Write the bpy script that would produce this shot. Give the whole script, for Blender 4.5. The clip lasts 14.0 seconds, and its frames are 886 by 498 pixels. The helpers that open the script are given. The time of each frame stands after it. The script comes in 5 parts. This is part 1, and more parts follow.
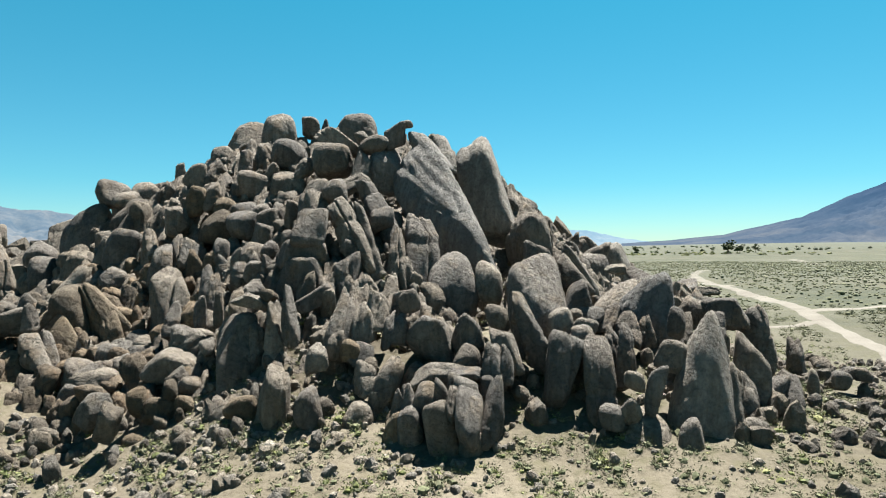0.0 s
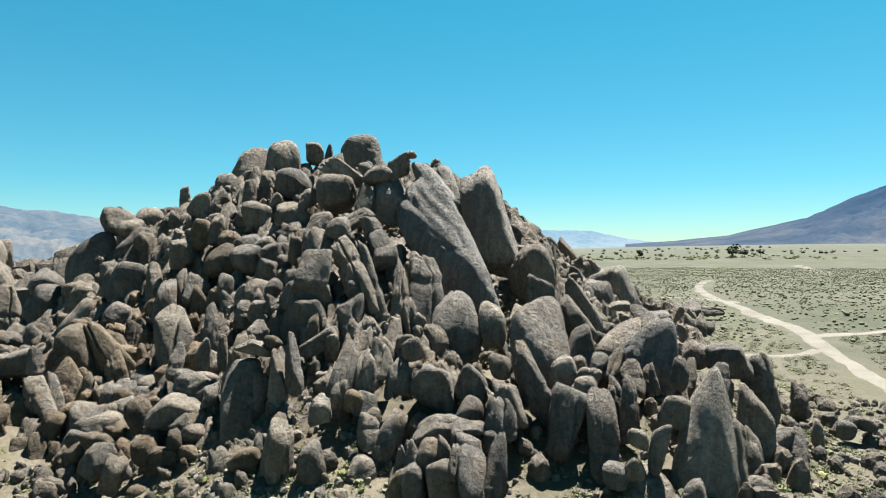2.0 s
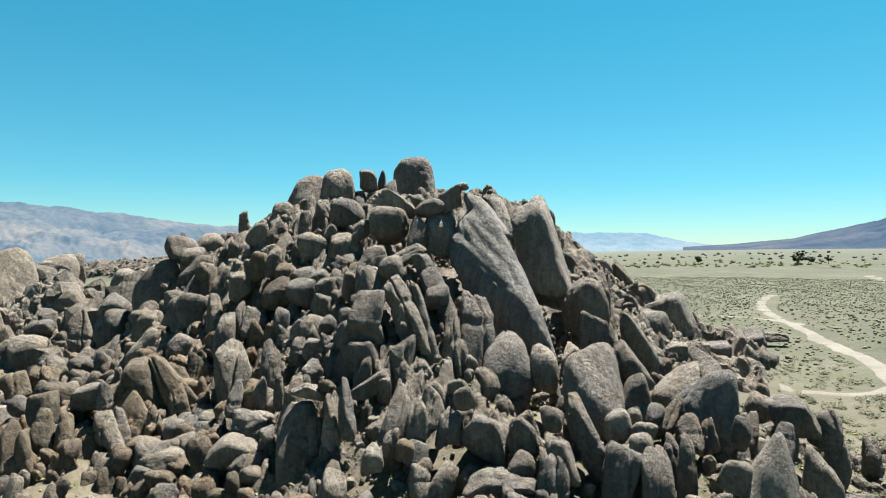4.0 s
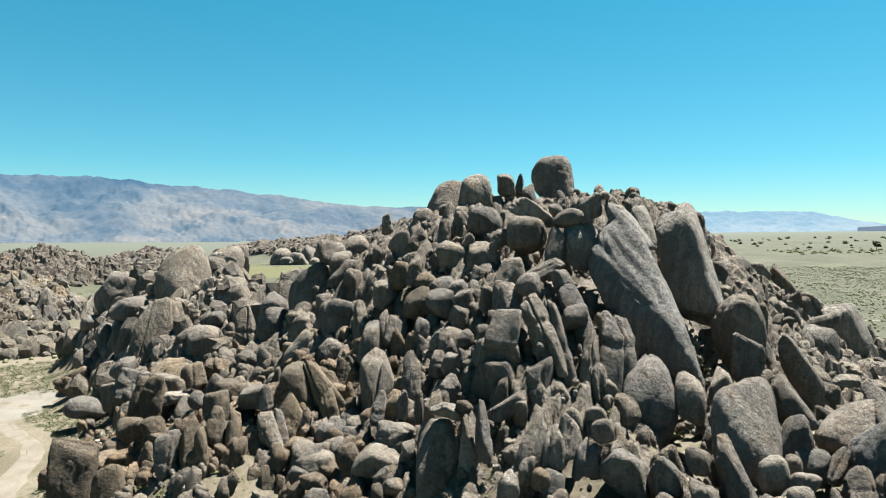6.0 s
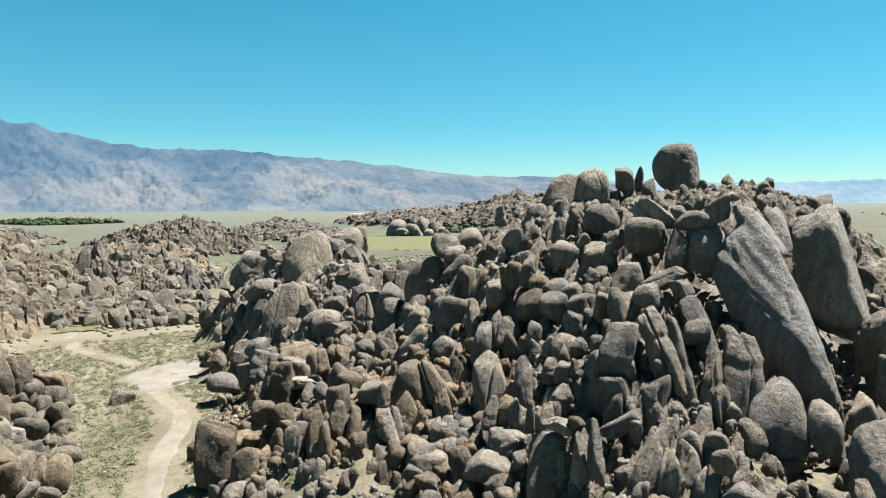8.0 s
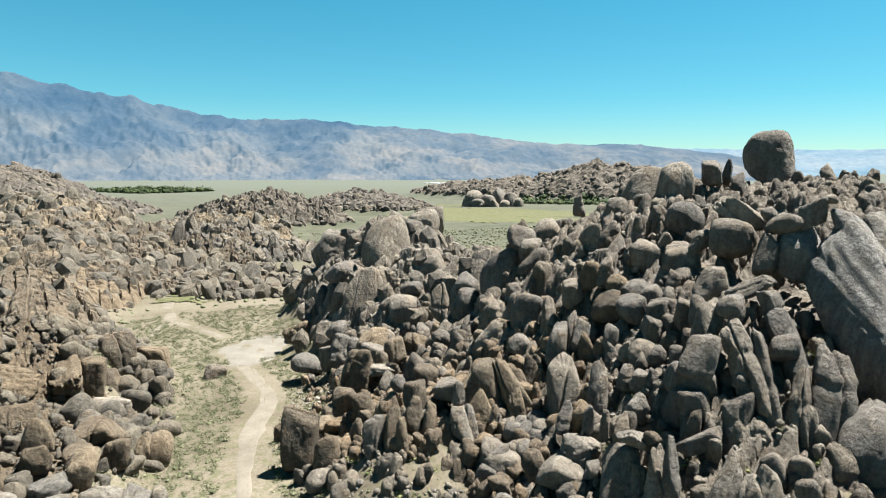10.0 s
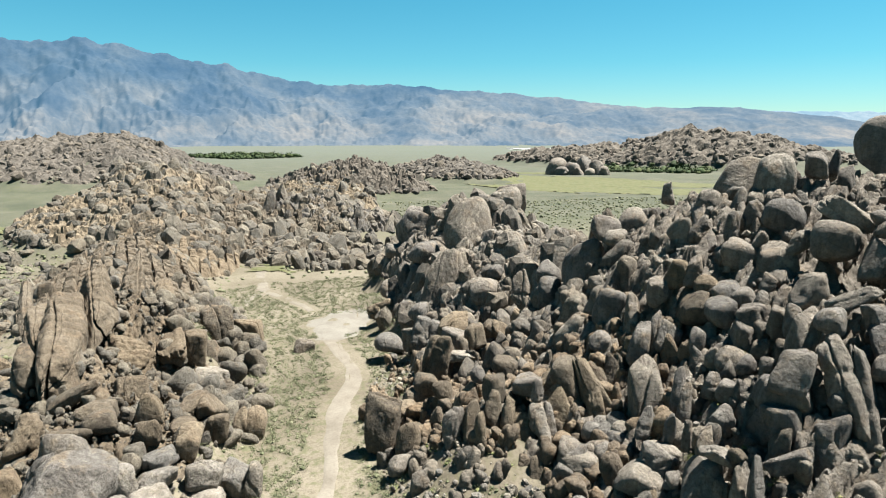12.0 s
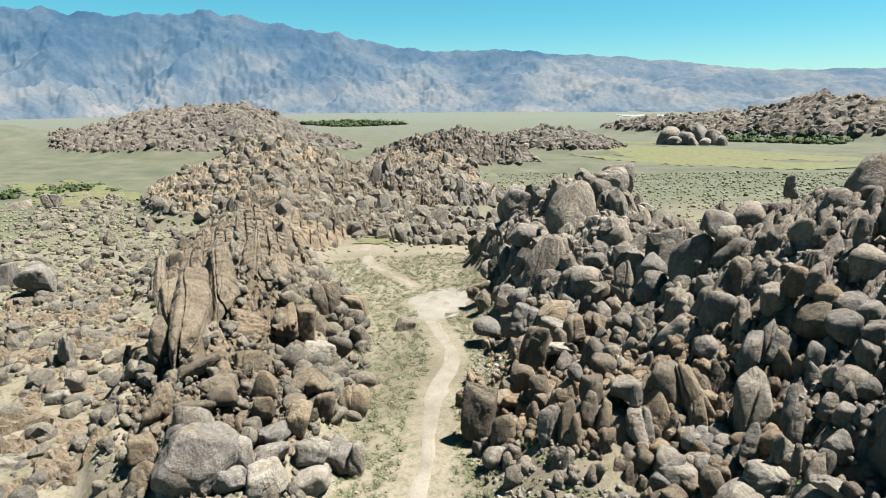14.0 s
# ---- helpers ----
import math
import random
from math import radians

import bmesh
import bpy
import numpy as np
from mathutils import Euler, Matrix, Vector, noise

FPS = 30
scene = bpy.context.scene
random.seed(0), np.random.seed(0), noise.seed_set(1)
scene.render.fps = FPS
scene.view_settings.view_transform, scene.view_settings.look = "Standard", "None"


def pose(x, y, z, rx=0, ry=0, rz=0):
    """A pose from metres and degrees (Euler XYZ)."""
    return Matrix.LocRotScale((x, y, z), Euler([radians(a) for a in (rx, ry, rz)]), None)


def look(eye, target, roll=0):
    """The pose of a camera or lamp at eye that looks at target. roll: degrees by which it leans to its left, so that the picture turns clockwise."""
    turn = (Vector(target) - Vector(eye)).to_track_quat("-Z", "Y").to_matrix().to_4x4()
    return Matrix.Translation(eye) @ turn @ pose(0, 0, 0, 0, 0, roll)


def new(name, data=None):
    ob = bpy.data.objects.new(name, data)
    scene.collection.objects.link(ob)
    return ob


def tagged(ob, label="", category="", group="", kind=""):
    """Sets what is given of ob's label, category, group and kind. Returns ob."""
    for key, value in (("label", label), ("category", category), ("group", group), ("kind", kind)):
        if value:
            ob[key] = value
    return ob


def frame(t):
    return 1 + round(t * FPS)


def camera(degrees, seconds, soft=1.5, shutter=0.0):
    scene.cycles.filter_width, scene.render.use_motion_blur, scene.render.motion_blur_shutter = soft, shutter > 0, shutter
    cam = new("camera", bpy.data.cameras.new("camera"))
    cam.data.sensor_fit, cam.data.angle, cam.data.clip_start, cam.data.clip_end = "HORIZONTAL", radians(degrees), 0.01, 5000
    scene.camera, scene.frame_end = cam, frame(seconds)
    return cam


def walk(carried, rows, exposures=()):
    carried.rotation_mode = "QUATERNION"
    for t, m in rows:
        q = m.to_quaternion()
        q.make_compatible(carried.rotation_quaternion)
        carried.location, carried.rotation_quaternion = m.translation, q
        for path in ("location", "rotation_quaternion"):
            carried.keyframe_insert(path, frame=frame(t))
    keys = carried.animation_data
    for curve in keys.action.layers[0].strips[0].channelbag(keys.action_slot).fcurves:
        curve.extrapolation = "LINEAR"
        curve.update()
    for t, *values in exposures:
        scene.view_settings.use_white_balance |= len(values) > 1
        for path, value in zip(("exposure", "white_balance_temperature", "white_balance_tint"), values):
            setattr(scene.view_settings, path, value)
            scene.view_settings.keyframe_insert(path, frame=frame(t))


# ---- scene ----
cam = camera(70.96, 14.0, soft=1.1)
# seconds, eye, and yaw, pitch, roll in degrees
PATH = [
    (0.0, 0.00, 0.00, 12.00, 0.00, -0.03, 0.25),
    (0.5, 0.00, 0.02, 12.98, -0.01, -0.03, 0.22),
    (1.0, 0.02, 0.00, 13.97, 0.03, -0.03, 0.21),
    (1.5, 0.04, -0.01, 14.98, 0.04, -0.05, 0.20),
    (2.0, 0.05, -0.02, 15.98, 0.35, -0.05, 0.20),
    (4.5, 0.03, 0.06, 20.87, 7.64, 0.07, -0.11),
    (5.0, 0.02, 0.09, 21.86, 10.85, -0.46, -0.11),
    (5.5, 0.01, 0.10, 22.86, 14.35, -1.19, -0.16),
    (6.0, -0.02, 0.10, 23.87, 17.69, -1.88, -0.20),
    (6.5, -0.06, 0.10, 24.87, 20.61, -2.58, -0.22),
    (7.0, -0.09, 0.10, 25.88, 23.03, -3.30, -0.23),
    (7.5, -0.11, 0.08, 26.88, 25.47, -4.03, -0.24),
    (8.0, -0.14, 0.08, 27.87, 28.05, -4.75, -0.23),
    (10.5, -0.22, -0.03, 32.58, 36.62, -8.46, -0.18),
    (11.0, -0.26, -0.03, 33.51, 38.43, -9.25, -0.15),
    (11.5, -0.30, -0.03, 34.44, 40.40, -10.07, -0.08),
    (12.0, -0.32, -0.04, 35.36, 42.56, -10.89, -0.01),
    (12.5, -0.33, -0.02, 36.27, 44.90, -11.72, 0.11),
    (13.0, -0.36, 0.00, 37.18, 47.40, -12.57, 0.21),
    (13.5, -0.39, 0.04, 38.08, 49.69, -13.40, 0.29),
    (14.0, -0.42, 0.09, 39.00, 51.96, -13.88, 0.39),
]
walk(cam, [(t, pose(x, y, z, 90 + pitch, roll, yaw)) for t, x, y, z, yaw, pitch, roll in PATH])

# ---- world, sun, exposure ----
SUN_AZ, SUN_EL = 29.0, 66.0  # degrees clockwise from +y, above the horizon

scene.view_settings.exposure = 2.2
world = bpy.data.worlds.new("sky")
scene.world = world
world.use_nodes = True
wn = world.node_tree.nodes
wl = world.node_tree.links
sky = wn.new("ShaderNodeTexSky")
sky.sky_type = "NISHITA"
sky.sun_disc = False
sky.sun_elevation = radians(SUN_EL)
sky.sun_rotation = radians(SUN_AZ)
sky.altitude = 1400.0
sky.air_density, sky.dust_density, sky.ozone_density = 1.0, 0.2, 1.6
background = wn["Background"]
background.inputs["Strength"].default_value = 0.0245
tint = wn.new("ShaderNodeMix")  # the camera's rendering of a clear desert sky
tint.data_type, tint.blend_type = "RGBA", "MULTIPLY"
tint.inputs["Factor"].default_value = 1.0
upward = wn.new("ShaderNodeSeparateXYZ")
wl.new(wn.new("ShaderNodeTexCoord").outputs["Generated"], upward.inputs["Vector"])
deepen = wn.new("ShaderNodeValToRGB")
deepen.color_ramp.elements[0].position, deepen.color_ramp.elements[0].color = 0.0, (0.76, 1.03, 1.05, 1.0)
deepen.color_ramp.elements[1].position, deepen.color_ramp.elements[1].color = 0.42, (0.24, 1.42, 1.27, 1.0)
for height, colour in ((0.10, (0.46, 1.10, 1.09, 1.0)), (0.60, (0.20, 0.80, 0.84, 1.0)), (1.0, (0.12, 0.42, 0.52, 1.0))):  # deep blue overhead
    stop = deepen.color_ramp.elements.new(height)
    stop.color = colour
wl.new(upward.outputs["Z"], deepen.inputs["Fac"])
wl.new(deepen.outputs["Color"], tint.inputs["B"])
wl.new(sky.outputs["Color"], tint.inputs["A"])
wl.new(tint.outputs["Result"], background.inputs["Color"])

sun = new("sun", bpy.data.lights.new("sun", "SUN"))
sun.data.energy, sun.data.angle, sun.data.color = 5.0, radians(0.55), (1.0, 0.97, 0.92)
az, el = radians(SUN_AZ), radians(SUN_EL)
sun_from = Vector((math.sin(az) * math.cos(el), math.cos(az) * math.cos(el), math.sin(el)))
sun.matrix_world = look(tuple(sun_from * 300.0), (0, 0, 0))


# ---- materials ----
def material(name):
    mat = bpy.data.materials.new(name)
    mat.use_nodes = True
    return mat, mat.node_tree.nodes, mat.node_tree.links, mat.node_tree.nodes["Principled BSDF"]


def noise_node(nodes, links, coords, scale, detail=4.0, rough=0.55, stretch=None):
    tex = nodes.new("ShaderNodeTexNoise")
    tex.inputs["Scale"].default_value = scale
    tex.inputs["Detail"].default_value = detail
    tex.inputs["Roughness"].default_value = rough
    if stretch:
        mapping = nodes.new("ShaderNodeMapping")
        mapping.inputs["Scale"].default_value = stretch
        links.new(coords, mapping.inputs["Vector"])
        coords = mapping.outputs["Vector"]
    links.new(coords, tex.inputs["Vector"])
    return tex.outputs["Fac"]


def ramp_node(nodes, links, value, stops):
    ramp = nodes.new("ShaderNodeValToRGB")
    els = ramp.color_ramp.elements
    while len(els) < len(stops):
        els.new(0.5)
    for e, (p, c) in zip(els, stops):
        e.position, e.color = p, (*c, 1.0) if len(c) == 3 else c
    links.new(value, ramp.inputs["Fac"])
    return ramp.outputs["Color"]


def mix_node(nodes, links, fac, a, b, mode="MIX"):
    mix = nodes.new("ShaderNodeMix")
    mix.data_type, mix.blend_type = "RGBA", mode
    for socket, value in ((mix.inputs["Factor"], fac), (mix.inputs["A"], a), (mix.inputs["B"], b)):
        if isinstance(value, bpy.types.NodeSocket):
            links.new(value, socket)
        elif isinstance(value, tuple):
            socket.default_value = (*value, 1.0)
        else:
            socket.default_value = value
    return mix.outputs["Result"]


def bump_node(nodes, links, height, strength, distance, normal=None):
    bump = nodes.new("ShaderNodeBump")
    bump.inputs["Strength"].default_value = strength
    bump.inputs["Distance"].default_value = distance
    links.new(height, bump.inputs["Height"])
    if normal:
        links.new(normal, bump.inputs["Normal"])
    return bump.outputs["Normal"]


def granite(name, dark, mid, light, warm, random_socket="object", pits=0.5):
    """Weathered granite: broad tone, rusty patches, run-off streaks, lichen specks and a coarse crystalline relief."""
    mat, n, l, bsdf = material(name)
    geo = n.new("ShaderNodeNewGeometry")
    pos = geo.outputs["Position"]
    if random_socket == "object":
        rnd = n.new("ShaderNodeObjectInfo").outputs["Random"]
    else:
        rnd = geo.outputs["Random Per Island"]
    broad = noise_node(n, l, pos, 0.16, 5.0, 0.6)
    tone = ramp_node(n, l, broad, [(0.30, dark), (0.5, mid), (0.72, light)])
    each = ramp_node(n, l, rnd, [(0.0, (0.70, 0.71, 0.73)), (0.45, (0.96, 0.95, 0.95)), (0.8, (1.12, 1.06, 0.98)), (1.0, (1.38, 1.35, 1.30))])
    tone = mix_node(n, l, 1.0, tone, each, "MULTIPLY")
    patches = ramp_node(n, l, noise_node(n, l, pos, 0.45, 6.0, 0.65), [(0.52, (0, 0, 0)), (0.70, (1, 1, 1))])
    tone = mix_node(n, l, patches, tone, warm, "MIX")
    streaks = ramp_node(n, l, noise_node(n, l, pos, 1.0, 4.0, 0.6, (1.4, 1.4, 0.18)), [(0.46, (0.70, 0.69, 0.68)), (0.58, (1, 1, 1))])
    tone = mix_node(n, l, 0.75, tone, streaks, "MULTIPLY")
    fine = noise_node(n, l, pos, 3.2, 8.0, 0.72)
    grain = ramp_node(n, l, fine, [(0.30, (0.58, 0.58, 0.59)), (0.5, (1, 1, 1)), (0.72, (1.24, 1.23, 1.20))])
    tone = mix_node(n, l, 0.9, tone, grain, "MULTIPLY")
    bsdf.inputs["Roughness"].default_value = 0.92
    bsdf.inputs["Specular IOR Level"].default_value = 0.25
    coarse = noise_node(n, l, pos, 0.9, 6.0, 0.62)
    vor = n.new("ShaderNodeTexVoronoi")
    vor.feature = "DISTANCE_TO_EDGE"
    vor.inputs["Scale"].default_value = 0.55
    warp = mix_node(n, l, 0.25, pos, n.new("ShaderNodeTexNoise").outputs["Color"], "ADD")
    l.new(warp, vor.inputs["Vector"])
    crack = ramp_node(n, l, vor.outputs["Distance"], [(0.0, (0, 0, 0)), (0.035, (1, 1, 1))])
    seams = ramp_node(n, l, vor.outputs["Distance"], [(0.0, (0.45, 0.42, 0.40)), (0.03, (1, 1, 1))])
    tone = mix_node(n, l, 0.8 * pits, tone, seams, "MULTIPLY")
    blotch = ramp_node(n, l, noise_node(n, l, pos, 1.7, 5.0, 0.6), [(0.36, (0.80, 0.79, 0.80)), (0.52, (1, 1, 1)), (0.68, (1.10, 1.09, 1.07))])
    l.new(mix_node(n, l, 0.8, tone, blotch, "MULTIPLY"), bsdf.inputs["Base Color"])
    b1 = bump_node(n, l, coarse, 1.0, 0.60)
    b2 = bump_node(n, l, fine, 1.0, 0.32, b1)
    b3 = bump_node(n, l, crack, 0.30 * pits, 0.12, b2)
    l.new(b3, bsdf.inputs["Normal"])
    return mat


GREY = granite("grey_granite", (0.097, 0.087, 0.075), (0.147, 0.135, 0.116), (0.203, 0.189, 0.164), (0.169, 0.135, 0.095))
SLAB = granite("slab_granite", (0.139, 0.136, 0.123), (0.192, 0.185, 0.168), (0.243, 0.236, 0.215), (0.194, 0.172, 0.139), pits=0.3)
TAN = granite("tan_granite", (0.082, 0.066, 0.046), (0.124, 0.102, 0.072), (0.168, 0.143, 0.106), (0.148, 0.112, 0.074))
PALE = granite("pale_granite", (0.124, 0.114, 0.096), (0.170, 0.158, 0.136), (0.216, 0.203, 0.177), (0.175, 0.149, 0.113))
RUBBLE = granite("rubble_granite", (0.087, 0.076, 0.061), (0.130, 0.118, 0.097), (0.179, 0.163, 0.137), (0.150, 0.120, 0.086), "island")
RUBBLE_TAN = granite("tan_rubble_granite", (0.081, 0.070, 0.056), (0.114, 0.105, 0.084), (0.147, 0.135, 0.112), (0.127, 0.104, 0.073), "island")
RUBBLE_PALE = granite("pale_rubble_granite", (0.143, 0.130, 0.106), (0.203, 0.189, 0.160), (0.263, 0.247, 0.214), (0.210, 0.178, 0.134), "island")
RUBBLE_WARM = granite("rusty_rubble_granite", (0.098, 0.075, 0.051), (0.141, 0.112, 0.078), (0.185, 0.152, 0.110), (0.163, 0.112, 0.066), "island")
FAR_ROCK = granite("dark_outcrop_granite", (0.070, 0.062, 0.050), (0.102, 0.091, 0.075), (0.138, 0.124, 0.104), (0.118, 0.098, 0.076), "island")


def leafy(name, dark, light, dry):
    mat, n, l, bsdf = material(name)
    geo = n.new("ShaderNodeNewGeometry")
    a = ramp_node(n, l, geo.outputs["Random Per Island"], [(0.0, dark), (0.6, light), (1.0, dry)])
    b = ramp_node(n, l, noise_node(n, l, geo.outputs["Position"], 0.35, 3.0), [(0.3, (0.75, 0.78, 0.7)), (0.7, (1.2, 1.15, 1.1))])
    l.new(mix_node(n, l, 1.0, a, b, "MULTIPLY"), bsdf.inputs["Base Color"])
    bsdf.inputs["Roughness"].default_value = 0.85
    bsdf.inputs["Specular IOR Level"].default_value = 0.2
    return mat


SAGE = leafy("sage_leaves", (0.066, 0.074, 0.042), (0.100, 0.108, 0.064), (0.140, 0.138, 0.093))
FRESH = leafy("fresh_green_leaves", (0.070, 0.082, 0.034), (0.117, 0.131, 0.052), (0.180, 0.180, 0.088))
TREE_LEAF = leafy("tree_leaves", (0.014, 0.024, 0.008), (0.026, 0.044, 0.014), (0.047, 0.057, 0.020))
BARK = granite("bark", (0.07, 0.055, 0.04), (0.10, 0.08, 0.06), (0.14, 0.11, 0.085), (0.10, 0.08, 0.06))


# ---- tools ----
def mesh_object(name, verts, faces, mat, parent=None, label="", smooth=True):
    mesh = bpy.data.meshes.new(name)
    mesh.from_pydata([tuple(v) for v in verts], [], [tuple(f) for f in faces])
    if smooth:
        mesh.shade_smooth()
    mesh.materials.append(mat)
    ob = new(name, mesh)
    if parent:
        ob.parent = parent
    if label:
        tagged(ob, label)
    return ob


def fast_mesh(name, verts, faces, mat, smooth=True):
    """Like mesh_object, for large arrays with faces of one size."""
    verts, faces = np.asarray(verts, np.float32), np.asarray(faces, np.int32)
    k = faces.shape[1]
    mesh = bpy.data.meshes.new(name)
    mesh.vertices.add(len(verts))
    mesh.vertices.foreach_set("co", verts.ravel())
    mesh.loops.add(faces.size)
    mesh.loops.foreach_set("vertex_index", faces.ravel())
    mesh.polygons.add(len(faces))
    mesh.polygons.foreach_set("loop_start", np.arange(0, faces.size, k, dtype=np.int32))
    mesh.polygons.foreach_set("loop_total", np.full(len(faces), k, np.int32))
    mesh.polygons.foreach_set("use_smooth", np.full(len(faces), smooth, bool))
    mesh.update(calc_edges=True)
    mesh.materials.append(mat)
    return new(name, mesh)


def icosphere(sub):
    bm = bmesh.new()
    bmesh.ops.create_icosphere(bm, subdivisions=sub, radius=1.0)
    bm.verts.ensure_lookup_table()
    v = np.array([tuple(p.co) for p in bm.verts])
    f = np.array([[p.index for p in q.verts] for q in bm.faces])
    bm.free()
    return v, f


ICO = {s: icosphere(s) for s in (1, 2, 3, 4, 5, 6)}


def waves(p, seed, freq, octaves=3, gain=0.5):
    """A smooth random field in about -1..1 from crossed sines, at the places p (n x 3 or n x 2)."""
    r = np.random.RandomState(seed % 100000)
    out, a = np.zeros(len(p)), 1.0
    for _ in range(octaves):
        for _ in range(5):
            d = r.normal(size=p.shape[1])
            d /= np.linalg.norm(d) + 1e-9
            out += a * 0.36 * np.sin(p @ d * freq * r.uniform(0.6, 1.5) + r.uniform(0, 6.283))
        freq, a = freq * 2.1, a * gain
    return out


def rock_shape(seed, sub, edge=6.0, planes=6, taper=0.15, lumps=0.05, splits=0, beds=0):
    """A weathered boulder, about 1 in each half-axis: a block bounded by joint planes, its edges worn round (edge: high is sharp), lumpy,
    with clefts down (splits) or across (beds)."""
    r = np.random.RandomState(seed % 100000)
    v, f = ICO[sub]
    n = np.concatenate([np.eye(3), -np.eye(3)]) + r.normal(size=(6, 3)) * 0.20
    n = np.concatenate([n, r.normal(size=(planes, 3)) * (1, 1, 0.8)])
    n /= np.linalg.norm(n, axis=1)[:, None]
    reach = np.concatenate([r.uniform(0.92, 1.08, 6), r.uniform(0.86, 1.22, planes)])
    v = v * (((np.maximum(0.0, v @ n.T) / reach) ** edge).sum(1) ** (-1.0 / edge))[:, None]
    v = v * (1 + lumps * waves(v, seed + 1, 2.4, 3, 0.55))[:, None]
    if sub >= 4:
        seam = waves(v, seed + 3, 2.2, 2, 0.5)
        v = v * (1 - (0.02 + 0.8 * lumps) * np.exp(-((seam / 0.05) ** 2)))[:, None]
        v = v * (1 + 0.012 * waves(v, seed + 2, 8.0, 3, 0.7))[:, None]
    up = np.clip((v[:, 2] + 1) / 2, 0, 1)
    v[:, :2] *= (1 - taper * up ** 1.5)[:, None]
    v[:, :2] += (up ** 1.8)[:, None] * r.normal(size=2) * 0.08
    for _ in range(splits):
        d = np.array((r.normal(), r.normal(), 0.15 * r.normal()))
        d /= np.linalg.norm(d)
        near = np.exp(-(((v @ d - r.uniform(-0.45, 0.45)) + 0.06 * waves(v, seed + 5, 3.0, 2)) / 0.05) ** 2)
        v = v * (1 - 0.20 * near)[:, None]
    for k in range(beds):
        level = -0.8 + 1.7 * (k + r.uniform(0.2, 0.8)) / beds
        near = np.exp(-((v[:, 2] - level + 0.07 * waves(v, seed + 9 + k, 2.0, 2)) / (0.06 if beds < 3 else 0.03)) ** 2)
        v[:, :2] *= (1 - 0.15 * near)[:, None]
    return v, f


def turn_matrix(lean, tip, turn):
    return np.array(Euler((radians(tip), radians(lean), radians(turn))).to_matrix())


BOULDERS = []  # plan centres and radii, so that loose rocks keep clear
ROCK_WORDS = {
    "grey": "grey-brown granite", "slab": "smooth grey granite", "tan": "tan granite with rusty stains", "pale": "pale sun-bleached granite",
}
ROCK_MATS = {"grey": GREY, "slab": SLAB, "tan": TAN, "pale": PALE}
# how each sort of rock is shaped: sharpness of edges, extra joint planes, taper, lumps, clefts down and across
ROCK_STYLES = {
    "round": (5.5, 10, 0.16, 0.045, 0, 0),
    "dome": (4.0, 5, 0.20, 0.022, 0, 0),
    "block": (15.0, 7, 0.12, 0.035, 1, 0),
    "column": (9.0, 9, 0.32, 0.045, 1, 1),
    "slab": (6.5, 3, 0.10, 0.030, 0, 0),
    "monolith": (4.6, 6, 0.46, 0.040, 0, 0),
    "knobby": (4.0, 9, 0.10, 0.140, 1, 1),
    "rib": (11.0, 5, 0.10, 0.060, 1, 7),
}
STYLE_WORDS = {
    "round": ("boulder", "weathered boulder lying among other rocks"),
    "dome": ("boulder", "smoothly rounded boulder resting on rocks"),
    "block": ("boulder", "angular jointed block among boulders"),
    "column": ("standing_rock", "pillar standing among boulders"),
    "slab": ("rock_slab", "slab leaning on the hillside"),
    "monolith": ("standing_rock", "pointed monolith among boulders"),
    "knobby": ("boulder", "knobbly crumbling boulder on sand"),
    "rib": ("boulder", "long jointed rib of the ridge"),
}


def boulder(x, y, z, w, d, h, stone="grey", style="round", lean=0.0, tip=0.0, turn=0.0):
    """One boulder: its middle, its full width, depth and height in metres, its turn about x (tip), y (lean) and z in degrees."""
    seed = 17 + len(BOULDERS) * 7
    big = max(w, h)
    sub = 6 if big > 18 else 5 if big > 6.5 else 4 if big > 2.4 else 3
    edge, planes, taper, lumps, splits, beds = ROCK_STYLES[style]
    v, f = rock_shape(seed, sub, edge, planes, taper, lumps, splits, beds)
    lo, hi = v.min(0), v.max(0)
    v = (v - (lo + hi) / 2) / (hi - lo) * (w, d, h)
    v = v @ turn_matrix(lean, tip, turn).T
    name, words = STYLE_WORDS[style]
    ob = fast_mesh(name, v, f, ROCK_MATS[stone])
    ob.location = (x, y, z)
    BOULDERS.append((x, y, (w + d) / 4))
    size = "huge" if big > 9 else "large" if big > 5 else "middling" if big > 2.6 else "small"
    return tagged(ob, f"{size} {ROCK_WORDS[stone]} {words}", "boulder", "boulders of the hill")


# ---- the lie of the land ----
def soft(a):
    return 1 / (1 + np.exp(-a))


def mound(x, y, cx, cy, r_left, r_right, r_front, r_back, height, rot=0.0, power=1.0):
    """A conical rise with a radius of its own on each side."""
    c, s = math.cos(radians(rot)), math.sin(radians(rot))
    u, v = (x - cx) * c + (y - cy) * s, -(x - cx) * s + (y - cy) * c
    d = np.hypot(u / np.where(u < 0, r_left, r_right), v / np.where(v < 0, r_front, r_back))
    d = np.sqrt(d * d + 0.01) - 0.1
    if power == 0:
        t = np.clip((1 - d) * 1.08, 0, 1)
        return height * t * t * (3 - 2 * t)
    return height * np.maximum(0.0, 1 - d) ** power


